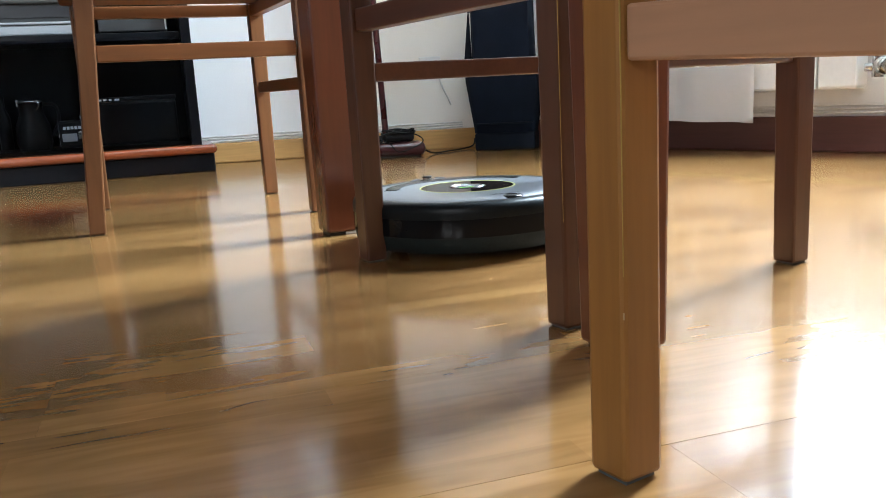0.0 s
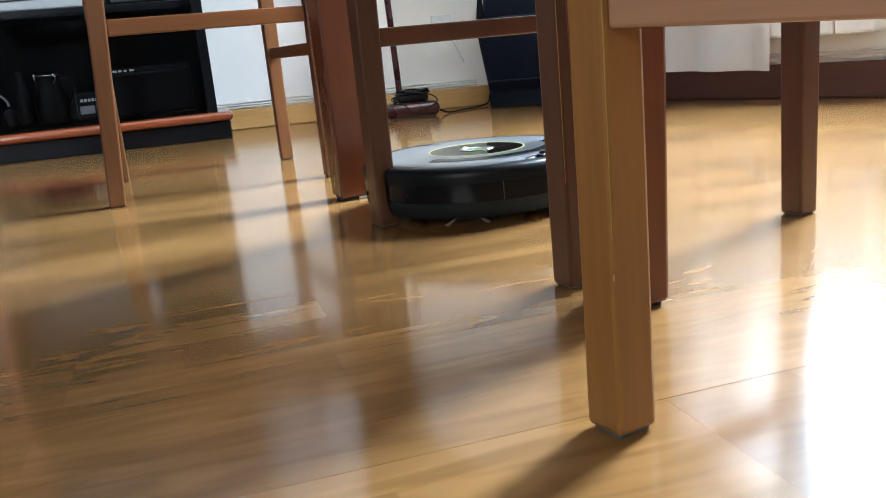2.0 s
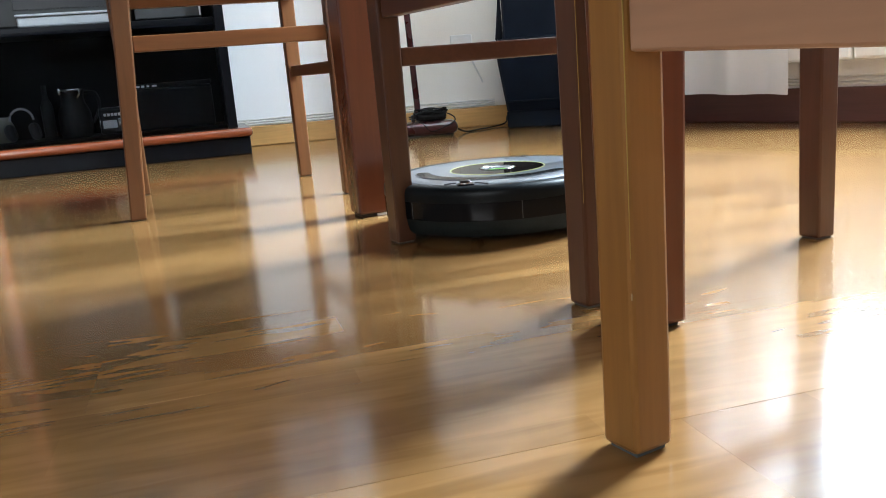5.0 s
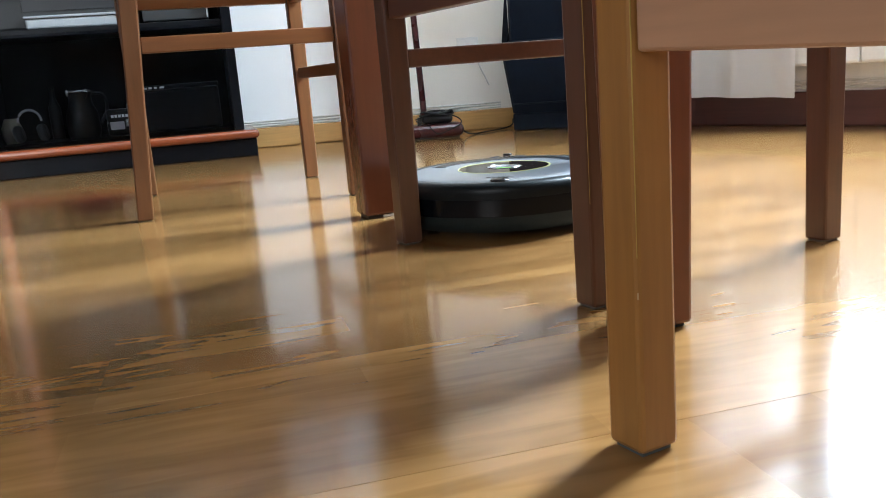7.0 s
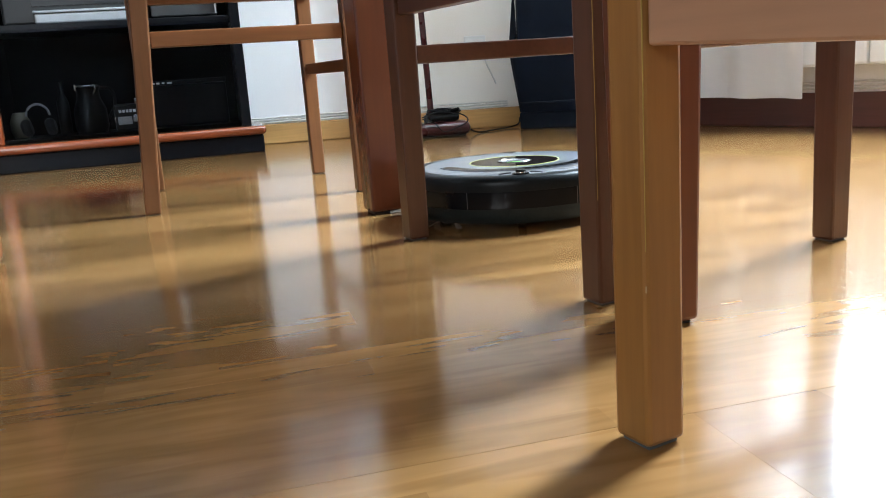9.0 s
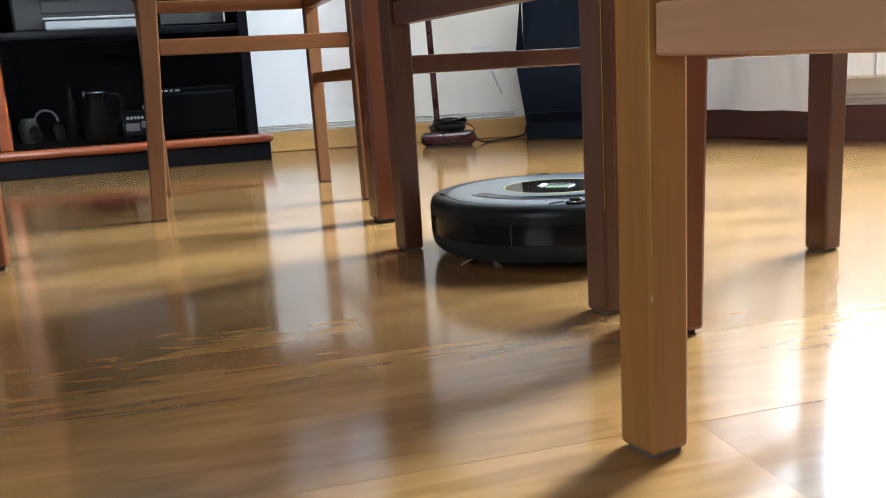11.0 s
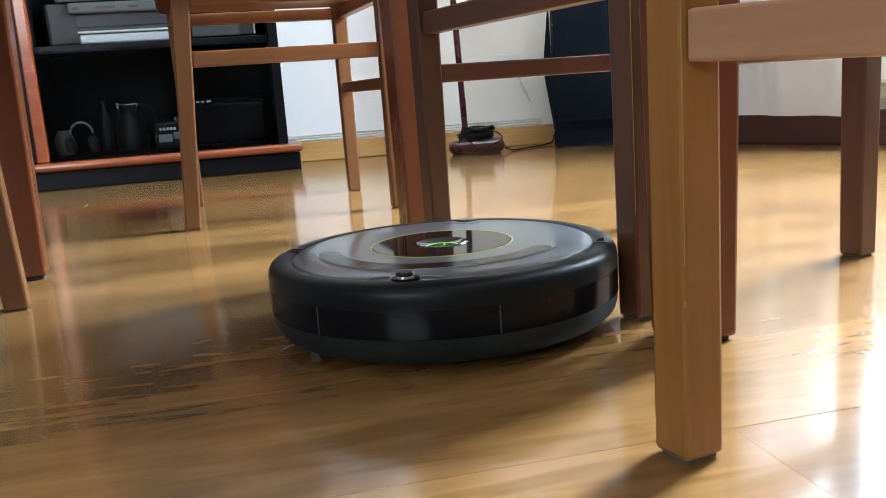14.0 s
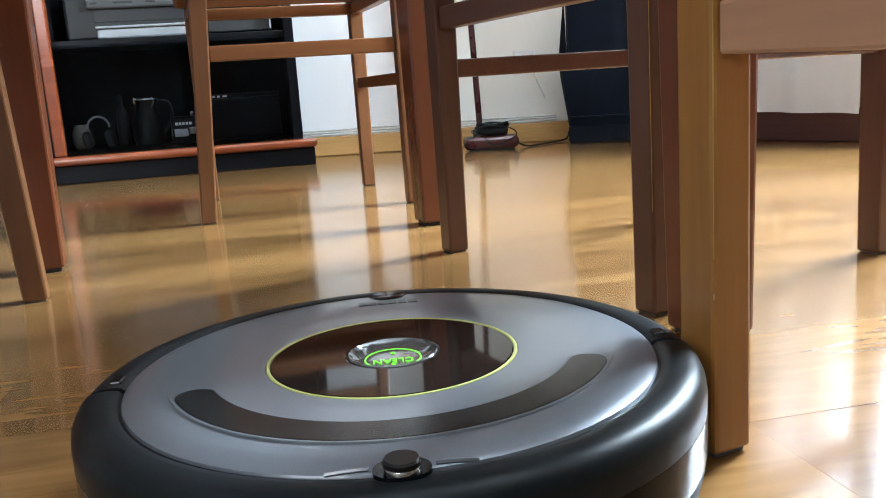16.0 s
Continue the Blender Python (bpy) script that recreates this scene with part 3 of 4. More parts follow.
chair_e = chair(chair_at(E1, e2_), 0.395, 0.35, 0.385, CH_LABEL + " under the table's other long side", lean=((0, -0.022), (0, -0.022)))

# ---- television cabinet and what stands in it ----
CAB_DIR = 18.0
CB = (-0.748, 2.752)
cab = thing("media_cabinet", frame_for(CAB_DIR, CB), "tall black media cabinet with red mouldings and smoked glass door", "cabinet")
CW, CD, CH = 1.42, 0.3, 1.28
part("plinth", box(-CW - 0.03, -0.022, 0.0, 0.034, CD, 0.058, 0.004), M_BLACK, cab)
part("moulding", box(-CW - 0.045, -0.042, 0.0585, 0.044, CD, 0.087, 0.0135, 4), M_RED, cab, "red cherry bull-nose moulding")
part("side_panel", box(-0.03, 0.0, 0.0875, 0.0, CD, CH, 0.002), M_BLACK, cab)
part("side_panel", box(-CW, 0.0, 0.0875, -CW + 0.03, CD, CH, 0.002), M_BLACK, cab)
part("divider", box(-0.775, 0.02, 0.0875, -0.755, CD - 0.02, CH - 0.03, 0.001), M_BLACKIN, cab)
part("stile", box(-0.778, -0.012, 0.0875, -0.742, 0.0185, CH - 0.03, 0.005), M_RED, cab, "red cherry door stile")
part("back_panel", box(-CW + 0.03, CD - 0.012, 0.0875, -0.03, CD, CH - 0.03), M_BLACKIN, cab)
part("top_panel", box(-CW - 0.02, -0.02, CH, 0.02, CD, CH + 0.03, 0.008), M_BLACK, cab)
part("shelf", box(-0.754, 0.03, 0.42, -0.031, CD - 0.013, 0.444, 0.002), M_BLACK, cab)
part("shelf", box(-0.754, 0.03, 0.76, -0.031, CD - 0.013, 0.78, 0.002), M_BLACK, cab)
part("bottom_panel", box(-0.754, 0.02, 0.0875, -0.031, CD - 0.013, 0.1, 0.001), M_BLACKIN, cab)
part("glass_door", box(-0.741, 0.004, 0.09, -0.031, 0.009, 0.428), M_GLASS, cab, "smoked glass door")
part("left_door", box(-CW + 0.031, 0.002, 0.09, -0.779, 0.018, CH - 0.004, 0.002), M_BLACK, cab)
CM = frame_for(CAB_DIR, CB)


def at_cab(x, y, z):
    return CM @ Matrix.Translation((x, y, z))


pr = thing("printer", at_cab(-0.485, 0.19, 0.4445), "grey and silver printer with a white paper tray", "printer")
part("body", box(-0.225, -0.10, 0.0, 0.205, 0.09, 0.134, 0.01), M_GREY, pr)
part("control_panel", box(-0.155, -0.118, 0.097, 0.165, -0.101, 0.132, 0.008), M_LIDGREY, pr, "silver control panel")
part("side_column", box(0.166, -0.112, 0.02, 0.2, -0.101, 0.132, 0.005), M_SILVER, pr)
part("lid", box(-0.19, -0.11, 0.1345, 0.2, 0.085, 0.165, 0.008), M_LIDGREY, pr)
part("display", box(-0.03, -0.112, 0.142, 0.06, -0.1102, 0.158, 0.0005), M_DARK, pr)
part("paper_tray", box(-0.125, -0.145, 0.001, 0.155, -0.101, 0.031, 0.006), M_TRAY, pr, "white paper tray")
part("tray_lid", box(-0.128, -0.15, 0.032, 0.158, -0.101, 0.040, 0.003), M_TRAY, pr)
part("slot", box(-0.135, -0.1035, 0.056, 0.16, -0.1005, 0.093, 0.001), M_DARK, pr)
for x, w in ((-0.14, 0.022), (-0.07, 0.06), (0.03, 0.03)):
    part("slot_cover", box(x, -0.1192, 0.11, x + w, -0.1182, 0.117, 0.0003), M_DARK, pr)
dv = thing("video_player", at_cab(-0.17, 0.19, 0.4445), "grey boxed player on the cabinet shelf", "player")
part("case", box(-0.10, -0.12, 0.006, 0.105, 0.09, 0.075, 0.004), M_GREY, dv)
part("edge_strip", box(0.098, -0.1225, 0.01, 0.103, -0.1202, 0.073, 0.0005), M_LETTER, dv, "pale edge strip")
for x in (-0.08, 0.085):
    part("foot", box(x - 0.01, -0.1, 0, x + 0.01, 0.08, 0.0058, 0.001), M_DARK, dv)
bx = thing("speaker_box", at_cab(-0.185, 0.17, 0.1005), "black box with a row of pale print inside the cabinet", "box")
part("body", box(-0.14, -0.1, 0.0, 0.12, 0.1, 0.135, 0.008), M_BLACK, bx)
part("lid", box(-0.142, -0.102, 0.1355, 0.122, 0.102, 0.15, 0.004), M_BLACK, bx)
for i, w in enumerate((0.012, 0.01, 0.008, 0.014)):
    part("print_bar", box(-0.115 + i * 0.017, -0.1045, 0.139, -0.115 + i * 0.017 + w, -0.1025, 0.145), M_LETTER, bx)
cm_ = thing("camera_case", at_cab(-0.38, 0.1, 0.1005), "small dark case with pale print on its front", "case")
part("body", box(-0.045, -0.03, 0, 0.05, 0.05, 0.085, 0.008), M_SMOKE, cm_)
for i in range(5):
    part("print_bar", box(-0.03 + i * 0.011, -0.0325, 0.058, -0.03 + i * 0.011 + 0.008, -0.0305, 0.067), M_LETTER, cm_)
part("clasp", box(0.012, -0.034, 0.026, 0.046, -0.0305, 0.05, 0.002), M_CHROME, cm_, "shiny metal clasp")
# small bright bits added here stand in for gleams on the case
part("front_gleam", box(-0.035, -0.033, 0.02, 0.008, -0.0305, 0.045, 0.002), M_SILVER, cm_)
part("side_gleam", tube(curve_points([(-0.04, -0.033, 0.022), (-0.043, -0.036, 0.034), (-0.04, -0.033, 0.046)], 4), 0.0018, 6), M_CHROME, cm_, smooth=True)
part("top_gleam", box(0.02, -0.02, 0.0855, 0.03, -0.012, 0.1, 0.002), M_CHROME, cm_)
hp = thing("headphones", at_cab(-0.65, 0.07, 0.1005), "pale headphones standing on edge in the cabinet", "headphones")
ring = [(0.034 * math.cos(a), 0.0, 0.068 + 0.036 * math.sin(a)) for a in [math.pi * k / 16 for k in range(17)]]
part("headband", tube(ring, 0.0035, 8), M_SILVER, hp, smooth=True)
for x in (-0.036, 0.034):
    eb = lathe([(0, -0.014), (0.02, -0.014), (0.027, -0.006), (0.027, 0.006), (0.02, 0.014), (0, 0.014)], 24)
    part("ear_cup", eb, M_GREY, hp, m=pose(x, 0, 0.032, 0, 80, 0), smooth=True)
mug = thing("jar", at_cab(-0.722, 0.16, 0.1005), "cream ceramic jar inside the cabinet", "jar")
part("jar_body", lathe([(0, 0), (0.022, 0), (0.03, 0.02), (0.031, 0.05), (0.022, 0.072), (0.018, 0.08), (0, 0.08)], 28), M_JAR, mug, smooth=True)
jug = thing("glass_carafe", at_cab(-0.50, 0.12, 0.1005), "dark glass carafe with a shiny rim inside the cabinet", "carafe")
part("carafe_body", lathe([(0, 0.0), (0.045, 0.0), (0.052, 0.02), (0.05, 0.075), (0.036, 0.11), (0.034, 0.13), (0.04, 0.15), (0.038, 0.15), (0.032, 0.13), (0.03, 0.11), (0, 0.1)], 32), M_SMOKE, jug, smooth=True)
part("rim", lathe([(0.0405, 0.146), (0.0425, 0.149), (0.0412, 0.152), (0.039, 0.1515)], 32), M_CHROME, jug, "shiny metal rim", smooth=True)
# two metal pieces invented to give the carafe its bright gleams
part("neck_gleam", box(-0.034, -0.05, 0.136, -0.026, -0.041, 0.156, 0.003), M_CHROME, jug, "small bright gleam on the carafe, made as metal")
part("lid_gleam", tube(curve_points([(0.02, -0.04, 0.125), (0.03, -0.043, 0.14), (0.024, -0.04, 0.155)], 4), 0.002, 6), M_CHROME, jug, smooth=True)
part("carafe_handle", tube(curve_points([(0.038, 0, 0.14), (0.07, 0, 0.135), (0.078, 0, 0.09), (0.052, 0, 0.04)]), 0.005, 8), M_SMOKE, jug, smooth=True)
for x, y, h, r in ((-0.60, 0.25, 0.17, 0.02),):
    vs_ = thing("glass_bottle", at_cab(x, y, 0.1005), "dark glass bottle inside the cabinet", "bottle")
    part("bottle_body", lathe([(0, 0), (r, 0), (r, h * 0.6), (r * 0.4, h * 0.78), (r * 0.4, h), (0, h)], 20), M_SMOKE, vs_, smooth=True)

# ---- sweeper, bag, socket ----
sw = thing("electric_sweeper", frame_for(8, (-0.13, 2.905)), "dark red upright sweeper with black cable wound on its head", "sweeper")
part("head", box(-0.095, -0.052, 0.004, 0.095, 0.052, 0.05, 0.021, 4), M_MAROON, sw)
part("brush_strip", box(-0.078, -0.04, 0.0, 0.078, 0.04, 0.008, 0.002), M_DARK, sw)
part("motor_cover", box(-0.045, -0.03, 0.051, 0.06, 0.04, 0.08, 0.013, 3), M_CABLE, sw)
for k, (r, dz) in enumerate(((0.04, 0.0), (0.046, 0.004), (0.036, 0.009), (0.043, 0.012))):
    loop = [(0.008 + 1.25 * r * math.cos(a), 0.003 + r * 0.85 * math.sin(a), 0.077 + dz + 0.003 * math.sin(3 * a + k)) for a in [2 * math.pi * i / 30 for i in range(31)]]
    part("cable_loop", tube(loop, 0.0032, 6), M_CABLE, sw, smooth=True)
part("joint", box(-0.06, -0.012, 0.05, -0.046, 0.014, 0.075, 0.004), M_DARK, sw)
part("pole", tube([(-0.035, 0.0, 0.07), (-0.062, 0.03, 1.08)], 0.0105, 14), M_MAROON, sw, "dark red metal pole", smooth=True)
part("grip", tube([(-0.062, 0.03, 1.081), (-0.066, 0.02, 1.2)], 0.015, 14), M_DARK, sw, smooth=True)
coil = curve_points([(-0.07, -0.058, 0.066), (-0.03, -0.06, 0.05), (0.0, -0.062, 0.02), (0.045, -0.057, 0.03), (0.085, -0.045, 0.05), (0.07, 0.0, 0.07), (0.0, -0.035, 0.088), (-0.07, -0.05, 0.07)])
part("cable", tube(coil, 0.0022, 6), M_CABLE, sw, smooth=True)
fc = thing("power_cable", Matrix.Identity(4), "thin black cable lying on the floor", "cable")
part("cord", tube(curve_points([(-0.037, 2.9, 0.02), (-0.005, 2.93, 0.004), (0.05, 2.99, 0.004), (0.1, 3.06, 0.004), (0.14, 3.12, 0.01), (0.15, 3.17, 0.03)]), 0.003, 6), M_CABLE, fc, smooth=True)

bag = thing("trolley_bag", frame_for(-14, (0.255, 2.985)), "dark navy upright trolley bag standing in the corner", "bag")
part("base", box(-0.105, -0.055, 0.0, 0.105, 0.06, 0.06, 0.006), M_NAVY2, bag)


def bag_body():
    b = bmesh.new()
    rows = []
    for z, w, d in ((0.06, 0.106, 0.058), (0.10, 0.112, 0.062), (0.16, 0.122, 0.07), (0.24, 0.13, 0.074), (0.30, 0.13, 0.074), (0.306, 0.106, 0.066), (0.45, 0.104, 0.064), (0.62, 0.102, 0.062), (0.66, 0.08, 0.04)):
        ring = []
        for i in range(32):
            a = 2 * math.pi * i / 32
            c_, s_ = math.cos(a), math.sin(a)
            k = (abs(c_) ** 6 + abs(s_) ** 6) ** (-1 / 6)
            wob = 1 + 0.012 * math.sin(5 * a + z * 31)
            ring.append(b.verts.new((w * c_ * k * wob, d * s_ * k * wob, z)))
        rows.append(ring)
    for u, v in zip(rows, rows[1:]):
        for i in range(32):
            b.faces.new((u[i], u[(i + 1) % 32], v[(i + 1) % 32], v[i]))
    b.faces.new(rows[0][::-1])
    b.faces.new(rows[-1])
    return b


part("bag_body", bag_body(), M_NAVY, bag, smooth=True)
part("side_strap", taper(-0.127, 0, 0.024, 0.304, -0.119, 0, 0.005, 0.47, 0.002), M_NAVY2, bag)
part("strap_anchor", box(-0.136, -0.022, 0.292, -0.104, 0.022, 0.303, 0.003), M_NAVY2, bag)
part("strap_end", box(-0.122, -0.006, 0.471, -0.1, 0.006, 0.479, 0.002), M_NAVY2, bag)
part("piping", box(-0.10, -0.0755, 0.09, 0.1, -0.066, 0.095, 0.002), M_NAVY2, bag)

BM = frame_for(BACK_DIR, P1)
so = thing("wall_socket", BM @ Matrix.Translation((-0.225, 0, 0.292)), "white double wall socket with a plug", "socket")
part("plate", box(-0.04, -0.012, 0, 0.04, -0.0005, 0.045, 0.003), M_PVC, so)
for x in (-0.02, 0.02):
    part("insert", lathe([(0, -0.0), (0.013, 0.0), (0.014, 0.002), (0, 0.002)], 20), M_WHITE, so, m=pose(x, -0.0125, 0.0225, 90, 0, 0))
pl = thing("plug_cable", BM @ Matrix.Translation((-0.20, 0, 0.285)), "white cable hanging from the wall socket", "cable")
part("cord", tube(curve_points([(0.0, -0.012, 0.0), (0.012, -0.02, -0.05), (0.035, -0.012, -0.1), (0.045, -0.0105, -0.125)]), 0.003, 6), M_CABLEW, pl, smooth=True)

# ---- robot vacuum ----


def arc_band(r0, r1, a0, a1, z0, z1, segs=48):
    """A flat curved band with rounded ends, front at +x."""
    b = bmesh.new()
    rm, hw = (r0 + r1) / 2, (r1 - r0) / 2
    e = hw / rm
    steps = [(a0 - e * math.cos(t), math.sin(t)) for t in [math.pi / 2 * k / 8 for k in range(1, 9)]]
    steps += [(a0 + (a1 - a0) * k / segs, 1.0) for k in range(1, segs)]
    steps += [(a1 + e * math.cos(t), math.sin(t)) for t in [math.pi / 2 * k / 8 for k in range(8, 0, -1)]]
    rows = []
    for a, k in steps:
        c_, s_ = math.cos(a), math.sin(a)
        rows.append([b.verts.new((r * c_, r * s_, z)) for r, z in ((rm - hw * k, z0), (rm - hw * k, z1), (rm + hw * k, z1), (rm + hw * k, z0))])
    for u, v in zip(rows, rows[1:]):
        for i in range(4):
            b.faces.new((u[i], u[(i + 1) % 4], v[(i + 1) % 4], v[i]))
    b.faces.new(rows[0][::-1])
    b.faces.new(rows[-1])
    bmesh.ops.recalc_face_normals(b, faces=b.faces[:])
    return b


robot = thing("robot_vacuum", pose(0.044, 1.24, 0), "round black robot vacuum with a silver-grey top and a lime ring", "robot vacuum")
robot.scale = (0.967, 0.967, 0.985)
FRONT = (-math.pi / 2 + 0.1, math.pi / 2 - 0.1)
BACK = (math.pi / 2 - 0.075, 3 * math.pi / 2 + 0.075)
prof_low = [(0.120, 0.016), (0.150, 0.0105), (0.1635, 0.0118), (0.1692, 0.0175), (0.1714, 0.026), (0.1724, 0.0335), (0.12, 0.0335)]
prof_mid = [(0.12, 0.0336), (0.1726, 0.0336), (0.173, 0.036), (0.173, 0.0577), (0.12, 0.0577)]
prof_top = [(0.12, 0.0578), (0.1729, 0.0578), (0.1731, 0.0655), (0.1724, 0.0708), (0.1705, 0.0748), (0.1672, 0.0776), (0.1625, 0.079), (0.156, 0.0792), (0.1515, 0.0785), (0.1496, 0.0768), (0.12, 0.0755)]
for arc, side in ((FRONT, "bumper"), (BACK, "rear_shell")):
    k = 72
    s_ = 1.0 if side == "bumper" else 0.993
    sh = part(side, lathe([(r * s_, z) for r, z in prof_mid], k, arc, True), M_BUMPER, robot, smooth=True)
    part("skirt", lathe([(r * s_, z) for r, z in prof_low], k, arc, True), M_SKIRTR, sh, "matt charcoal lower skirt", smooth=True)
    part("shoulder", lathe([(r * s_, z) for r, z in prof_top], k, arc, True), M_SHOULDER, sh, "rounded satin black shoulder", smooth=True)
part("chassis", lathe([(0, 0.013), (0.149, 0.013), (0.149, 0.0735), (0, 0.0735)], 64), M_DARK, robot)
part("top_plate", lathe([(0.0722, 0.0735), (0.0722, 0.0812), (0.075, 0.0816), (0.134, 0.0811), (0.1435, 0.0800), (0.1475, 0.0782), (0.149, 0.0745)], 96), M_PLATE, robot, "silver-grey top plate", smooth=True)
part("lime_ring", lathe([(0.0698, 0.075), (0.0699, 0.0813), (0.0708, 0.0817), (0.0718, 0.0814), (0.072, 0.075)], 96), M_LIME, robot, "lime-yellow trim ring", smooth=True)
part("control_panel", lathe([(0.0262, 0.075), (0.0265, 0.0812), (0.0275, 0.0814), (0.0688, 0.0814), (0.0696, 0.081), (0.0696, 0.075)], 96), M_PIANO, robot, "glossy dark brown control panel", smooth=False)
btn = part("clean_button", lathe([(0, 0.0772), (0.012, 0.0774), (0.0195, 0.0784), (0.0242, 0.0812), (0.0253, 0.0823), (0.026, 0.0815), (0.026, 0.075)], 64), M_BTN, robot, "dark grey concave push button", smooth=True)
led = lathe([(0.0155, 0.0), (0.0157, 0.0006), (0.0164, 0.0006), (0.0166, 0.0)], 48)
led.transform(Matrix.Diagonal((1.05, 1, 1, 1)))
part("light_ring", led, M_GREEN, btn, "green light ring", m=pose(0, 0, 0.0778), smooth=True)


def text_mesh(name, body, size, m, material, parent):
    cu = bpy.data.curves.new("words", "FONT")
    cu.body, cu.size, cu.align_x, cu.align_y, cu.extrude = body, size, "CENTER", "CENTER", 0.0002
    tmp = bpy.data.objects.new("words", cu)
    scene.collection.objects.link(tmp)
    dg = bpy.context.evaluated_depsgraph_get()
    me = bpy.data.meshes.new_from_object(tmp.evaluated_get(dg))
    bpy.data.objects.remove(tmp)
    me.materials.clear()
    me.materials.append(material)
    ob = new(name, me)
    ob.parent, ob.matrix_basis = parent, m
    return ob


text_mesh("word_clean", "CLEAN", 0.0076, pose(0.003, 0, 0.0777, 0, 0, -90) @ Matrix.Diagonal((1, 1.35, 1, 1)), M_GREEN, btn)
for x in (-0.0105, 0.0102):
    part("light_dot", lathe([(0, 0.0009), (0.0012, 0.0007), (0.0013, 0)], 12), M_GREEN, btn, m=pose(x, 0, 0.0775))
part("handle", arc_band(0.1025, 0.1225, -radians(66), radians(66), 0.079, 0.0824), M_HANDLE, robot, "dark curved carrying handle")
for r in (0.1013, 0.1237):
    part("handle_edge", lathe([(r - 0.001, 0.08), (r - 0.0007, 0.0823), (r + 0.0007, 0.0823), (r + 0.001, 0.08)], 48, (-radians(70), radians(70)), True), M_PLATE, robot, smooth=True)
part("front_bridge", arc_band(0.140, 0.158, -radians(1.2), radians(1.2), 0.074, 0.0808, 10), M_BUMPER, robot)
eye_ = part("infrared_eye", lathe([(0, 0.0062), (0.0070, 0.0062), (0.0078, 0.0055), (0.0078, 0.0042), (0.0070, 0.0039), (0.0070, 0.0012), (0.0100, 0.0), (0, 0.0)], 32), M_SMOKE, robot, "smoky clear infrared eye", m=pose(0.1505, 0, 0.0772) @ Matrix.Diagonal((1.0, 1.0, 1.4, 1)), smooth=True)
part("eye_band", lathe([(0.0071, 0.0013), (0.0074, 0.0017), (0.0074, 0.0033), (0.0071, 0.0038)], 32), M_CHROME, eye_, smooth=True)
for sgn in (-1, 1):
    part("front_lip", tube([(0.150 * math.cos(a), sgn * 0.150 * math.sin(a), 0.0795 + 0.0022 * math.cos((a - 0.09) * 12)) for a in [0.09 + 0.02 * k for k in range(7)]], 0.0011, 6), M_PLATE, robot, smooth=True)
    part("bumper_seam", box(0.1690, -0.0005, 0.0345, 0.1733, 0.0005, 0.0576), M_SEAM, robot, m=pose(0, 0, 0, 0, 0, sgn * 27))
    part("side_catch", box(-0.005, -0.003, 0.0, 0.005, 0.004, 0.003, 0.001), M_HANDLE, robot, m=pose(0.0, sgn * 0.156, 0.0775))
    w_ = part("drive_wheel", lathe([(0, -0.009), (0.022, -0.009), (0.025, -0.006), (0.025, 0.006), (0.022, 0.009), (0, 0.009)], 28), M_DARK, robot, m=pose(0, sgn * 0.115, 0.025, 90, 0, 0), smooth=True)
part("caster", lathe([(0, -0.006), (0.013, -0.006), (0.014, 0.006), (0, 0.006)], 20), M_DARK, robot, m=pose(0.118, 0, 0.014, 90, 0, 0))
part("bin_button", lathe([(0, 0.003), (0.012, 0.003), (0.014, 0.0015), (0.0145, 0)], 32), M_HANDLE, robot, "dark dust bin button", m=pose(-0.138, 0, 0.0788), smooth=True)
for i, w in enumerate((0.006, 0.005, 0.006, 0.005, 0.005, 0.006)):
    part("print_bar", box(-0.004, 0, 0, 0.004, w + 0.0005, 0.0004), M_MARK, robot, m=pose(-0.116, -0.021 + 0.007 * i, 0.0814))
brush = part("side_brush", lathe([(0, 0.0), (0.012, 0.0), (0.014, 0.006), (0, 0.007)], 20), M_DARK, robot, m=pose(0.105, -0.105, 0.009))
for k in range(3):
    a = 2 * math.pi * k / 3 + 0.4
    bb = bmesh.new()
    for j in range(7):
        d = (j - 3) * 0.05
        p0 = Vector((0.012 * math.cos(a), 0.012 * math.sin(a), 0.003))
        p1 = Vector((0.033 * math.cos(a + d), 0.033 * math.sin(a + d), -0.005))
        q = tube([p0, (p0 + p1) / 2 + Vector((0, 0, 0.001)), p1], 0.00035, 4)
        me = bpy.data.meshes.new("t")
        q.to_mesh(me)
        q.free()
        bb.from_mesh(me)
        bpy.data.meshes.remove(me)
    part("bristle", bb, M_BRISTLE, brush, "pale bristle tuft")

# ---- floor boards ----
PD = radians(PLANK_DIR)
PU, PV = Vector((math.cos(PD), math.sin(PD))), Vector((-math.sin(PD), math.cos(PD)))
plank_bm = box(0.00004, 0.0002, -0.010, PLANK_L - 0.00004, PLANK_W - 0.0002, 0.0)
plank_mesh = bpy.data.meshes.new("board")
plank_bm.to_mesh(plank_mesh)
plank_bm.free()
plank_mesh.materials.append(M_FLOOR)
ROOM = [Vector(p) for p in (P4, P3, P2, P1, P0)]


def outside(p, slack):
    """Whether p lies beyond one of the walls by more than slack."""
    for a, c in zip(ROOM, ROOM[1:] + ROOM[:1]):
        d = (c - a).normalized()
        if (p - a).dot(Vector((d.y, -d.x))) > slack:
            return True
    return False


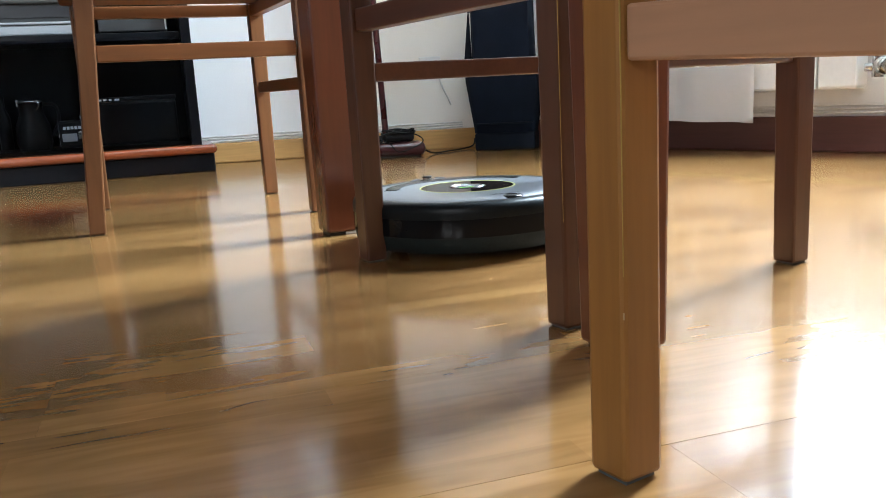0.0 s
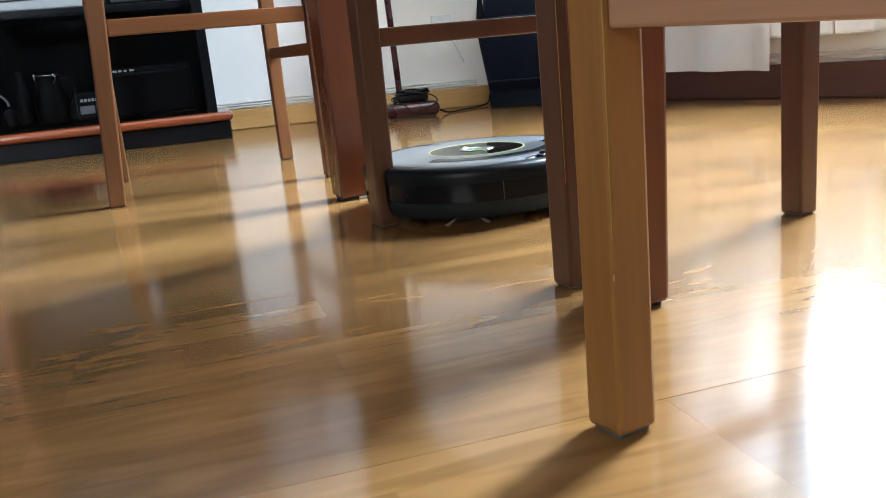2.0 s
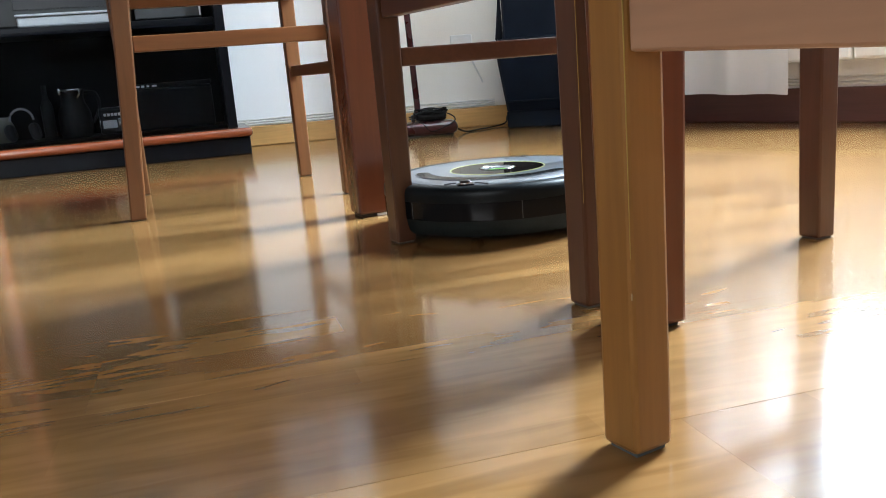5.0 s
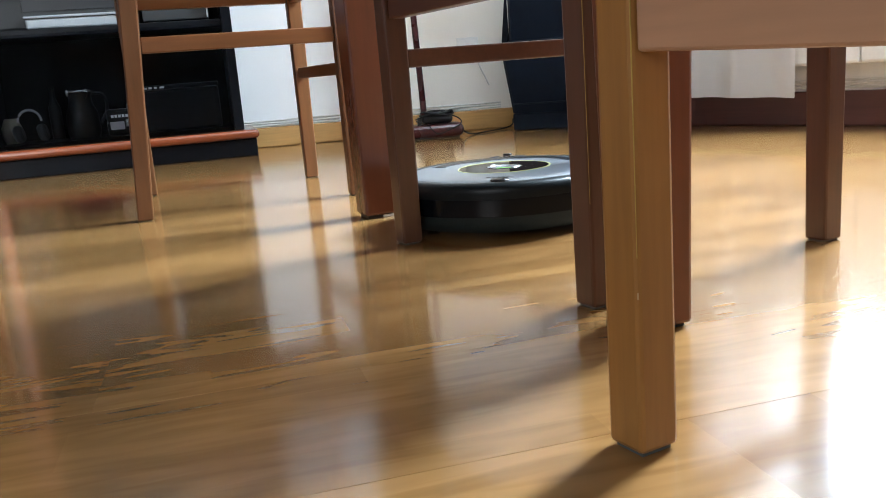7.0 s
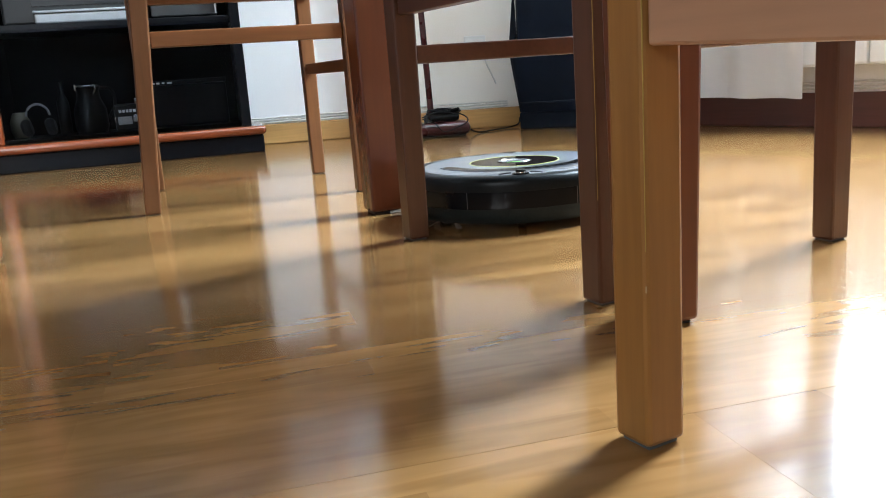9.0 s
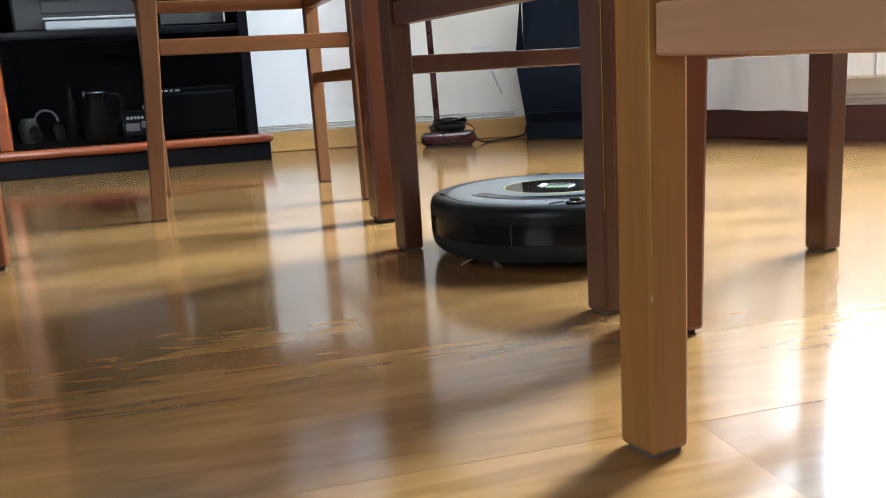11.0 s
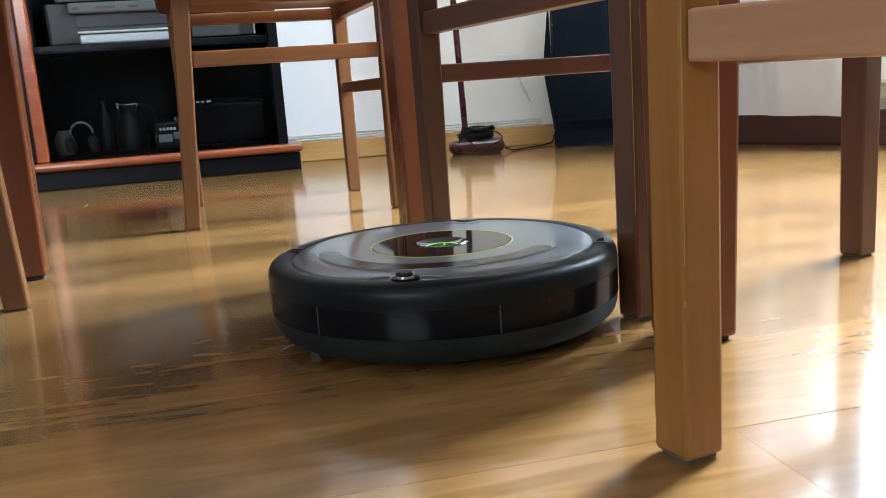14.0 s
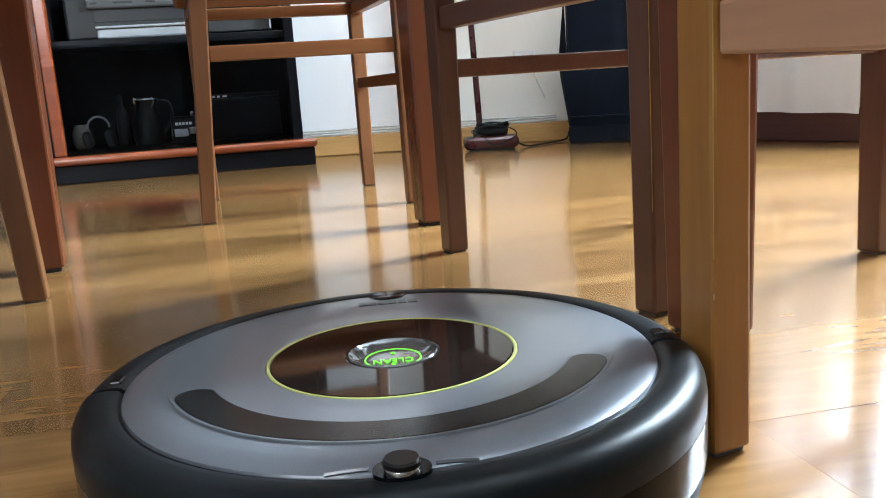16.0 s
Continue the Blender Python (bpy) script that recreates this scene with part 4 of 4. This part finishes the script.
for row in range(-26, 24):
    v0 = 0.456 + row * PLANK_W
    start = 0.284 + [0.0, 0.42, 0.83, 0.25, 0.64, 1.02][(row + 1) % 6] - 6 * PLANK_L
    for k in range(12):
        c0 = PU * (start + k * PLANK_L) + PV * v0
        corners = [c0 + PU * x + PV * y for x in (0, PLANK_L) for y in (0, PLANK_W)]
        if all(outside(p, 0.02) for p in corners):
            continue
        me = plank_mesh
        if any(outside(p, 0.05) for p in corners):
            pb = bmesh.new()
            pb.from_mesh(plank_mesh)
            turn = frame_for(PLANK_DIR, c0).inverted()
            for a, c in zip(ROOM, ROOM[1:] + ROOM[:1]):
                d = (c - a).normalized()
                n_ = Vector((d.y, -d.x))
                q = a + n_ * 0.05
                bmesh.ops.bisect_plane(pb, geom=pb.verts[:] + pb.edges[:] + pb.faces[:], plane_co=turn @ Vector((q.x, q.y, 0)),
                                       plane_no=turn.to_3x3() @ Vector((n_.x, n_.y, 0)), clear_outer=True)
            if not pb.faces:
                pb.free()
                continue
            me = bpy.data.meshes.new("board")
            pb.to_mesh(me)
            pb.free()
            me.materials.append(M_FLOOR) if not me.materials else None
        ob = new("board", me)
        ob.parent = FLOOR
        ob.matrix_basis = frame_for(PLANK_DIR, c0)

# ---- what moves ----


def motions():
    rows = [
        (0.0, 0.043, 1.25, 114), (0.3, 0.043, 1.245, 132), (0.6, 0.043, 1.245, 166), (0.9, 0.043, 1.245, 204), (1.2, 0.044, 1.245, 240),
        (1.5, 0.046, 1.24, 262), (1.8, 0.042, 1.235, 284), (2.1, 0.042, 1.235, 318), (2.4, 0.042, 1.235, 350), (2.7, 0.044, 1.235, 383),
        (3.0, 0.046, 1.235, 416), (3.3, 0.048, 1.232, 450), (3.6, 0.046, 1.23, 476), (3.9, 0.046, 1.232, 503), (4.2, 0.046, 1.235, 532),
        (4.8, 0.046, 1.235, 592), (5.4, 0.046, 1.235, 650), (6.0, 0.045, 1.24, 708), (6.3, 0.044, 1.243, 738), (6.6, 0.044, 1.25, 770),
        (6.9, 0.047, 1.262, 800), (7.2, 0.049, 1.28, 812), (7.5, 0.051, 1.288, 824), (7.8, 0.051, 1.288, 850), (8.1, 0.051, 1.288, 882),
        (8.4, 0.05, 1.292, 920), (8.7, 0.052, 1.3, 960), (9.2, 0.055, 1.305, 1004), (9.7, 0.06, 1.285, 1012), (10.3, 0.075, 1.215, 1006),
        (10.8, 0.089, 1.145, 1000), (11.0, 0.093, 1.105, 994), (11.2, 0.09, 1.073, 987), (11.4, 0.084, 1.045, 983), (11.6, 0.078, 1.024, 971),
        (11.8, 0.068, 1.0, 963), (12.0, 0.052, 0.975, 957), (12.5, 0.014, 0.932, 946), (13.0, -0.02, 0.9, 948), (13.5, -0.054, 0.861, 957),
        (14.0, -0.072, 0.798, 983), (14.5, -0.072, 0.697, 991), (15.0, -0.072, 0.563, 992), (15.2, -0.073, 0.532, 982), (15.4, -0.076, 0.513, 975),
        (15.7, -0.08, 0.476, 988), (16.0, -0.08, 0.443, 1000.5)]
    walk(robot, [(t, pose(x, y, 0, 0, 0, h)) for t, x, y, h in rows])
    base = chair_b.matrix_basis.copy()
    pivot = Matrix.Translation((*B2, 0))
    turned = pivot @ Matrix.Rotation(radians(2.6), 4, "Z") @ pivot.inverted() @ base
    walk(chair_b, [(0.0, base), (9.2, base), (9.6, turned), (16.0, turned)])
    base_a = chair_a.matrix_basis.copy()
    moved = Matrix.Translation((0.0058, 0.0, 0)) @ base_a
    walk(chair_a, [(0.0, base_a), (15.05, base_a), (15.4, moved), (16.0, moved)])


motions()
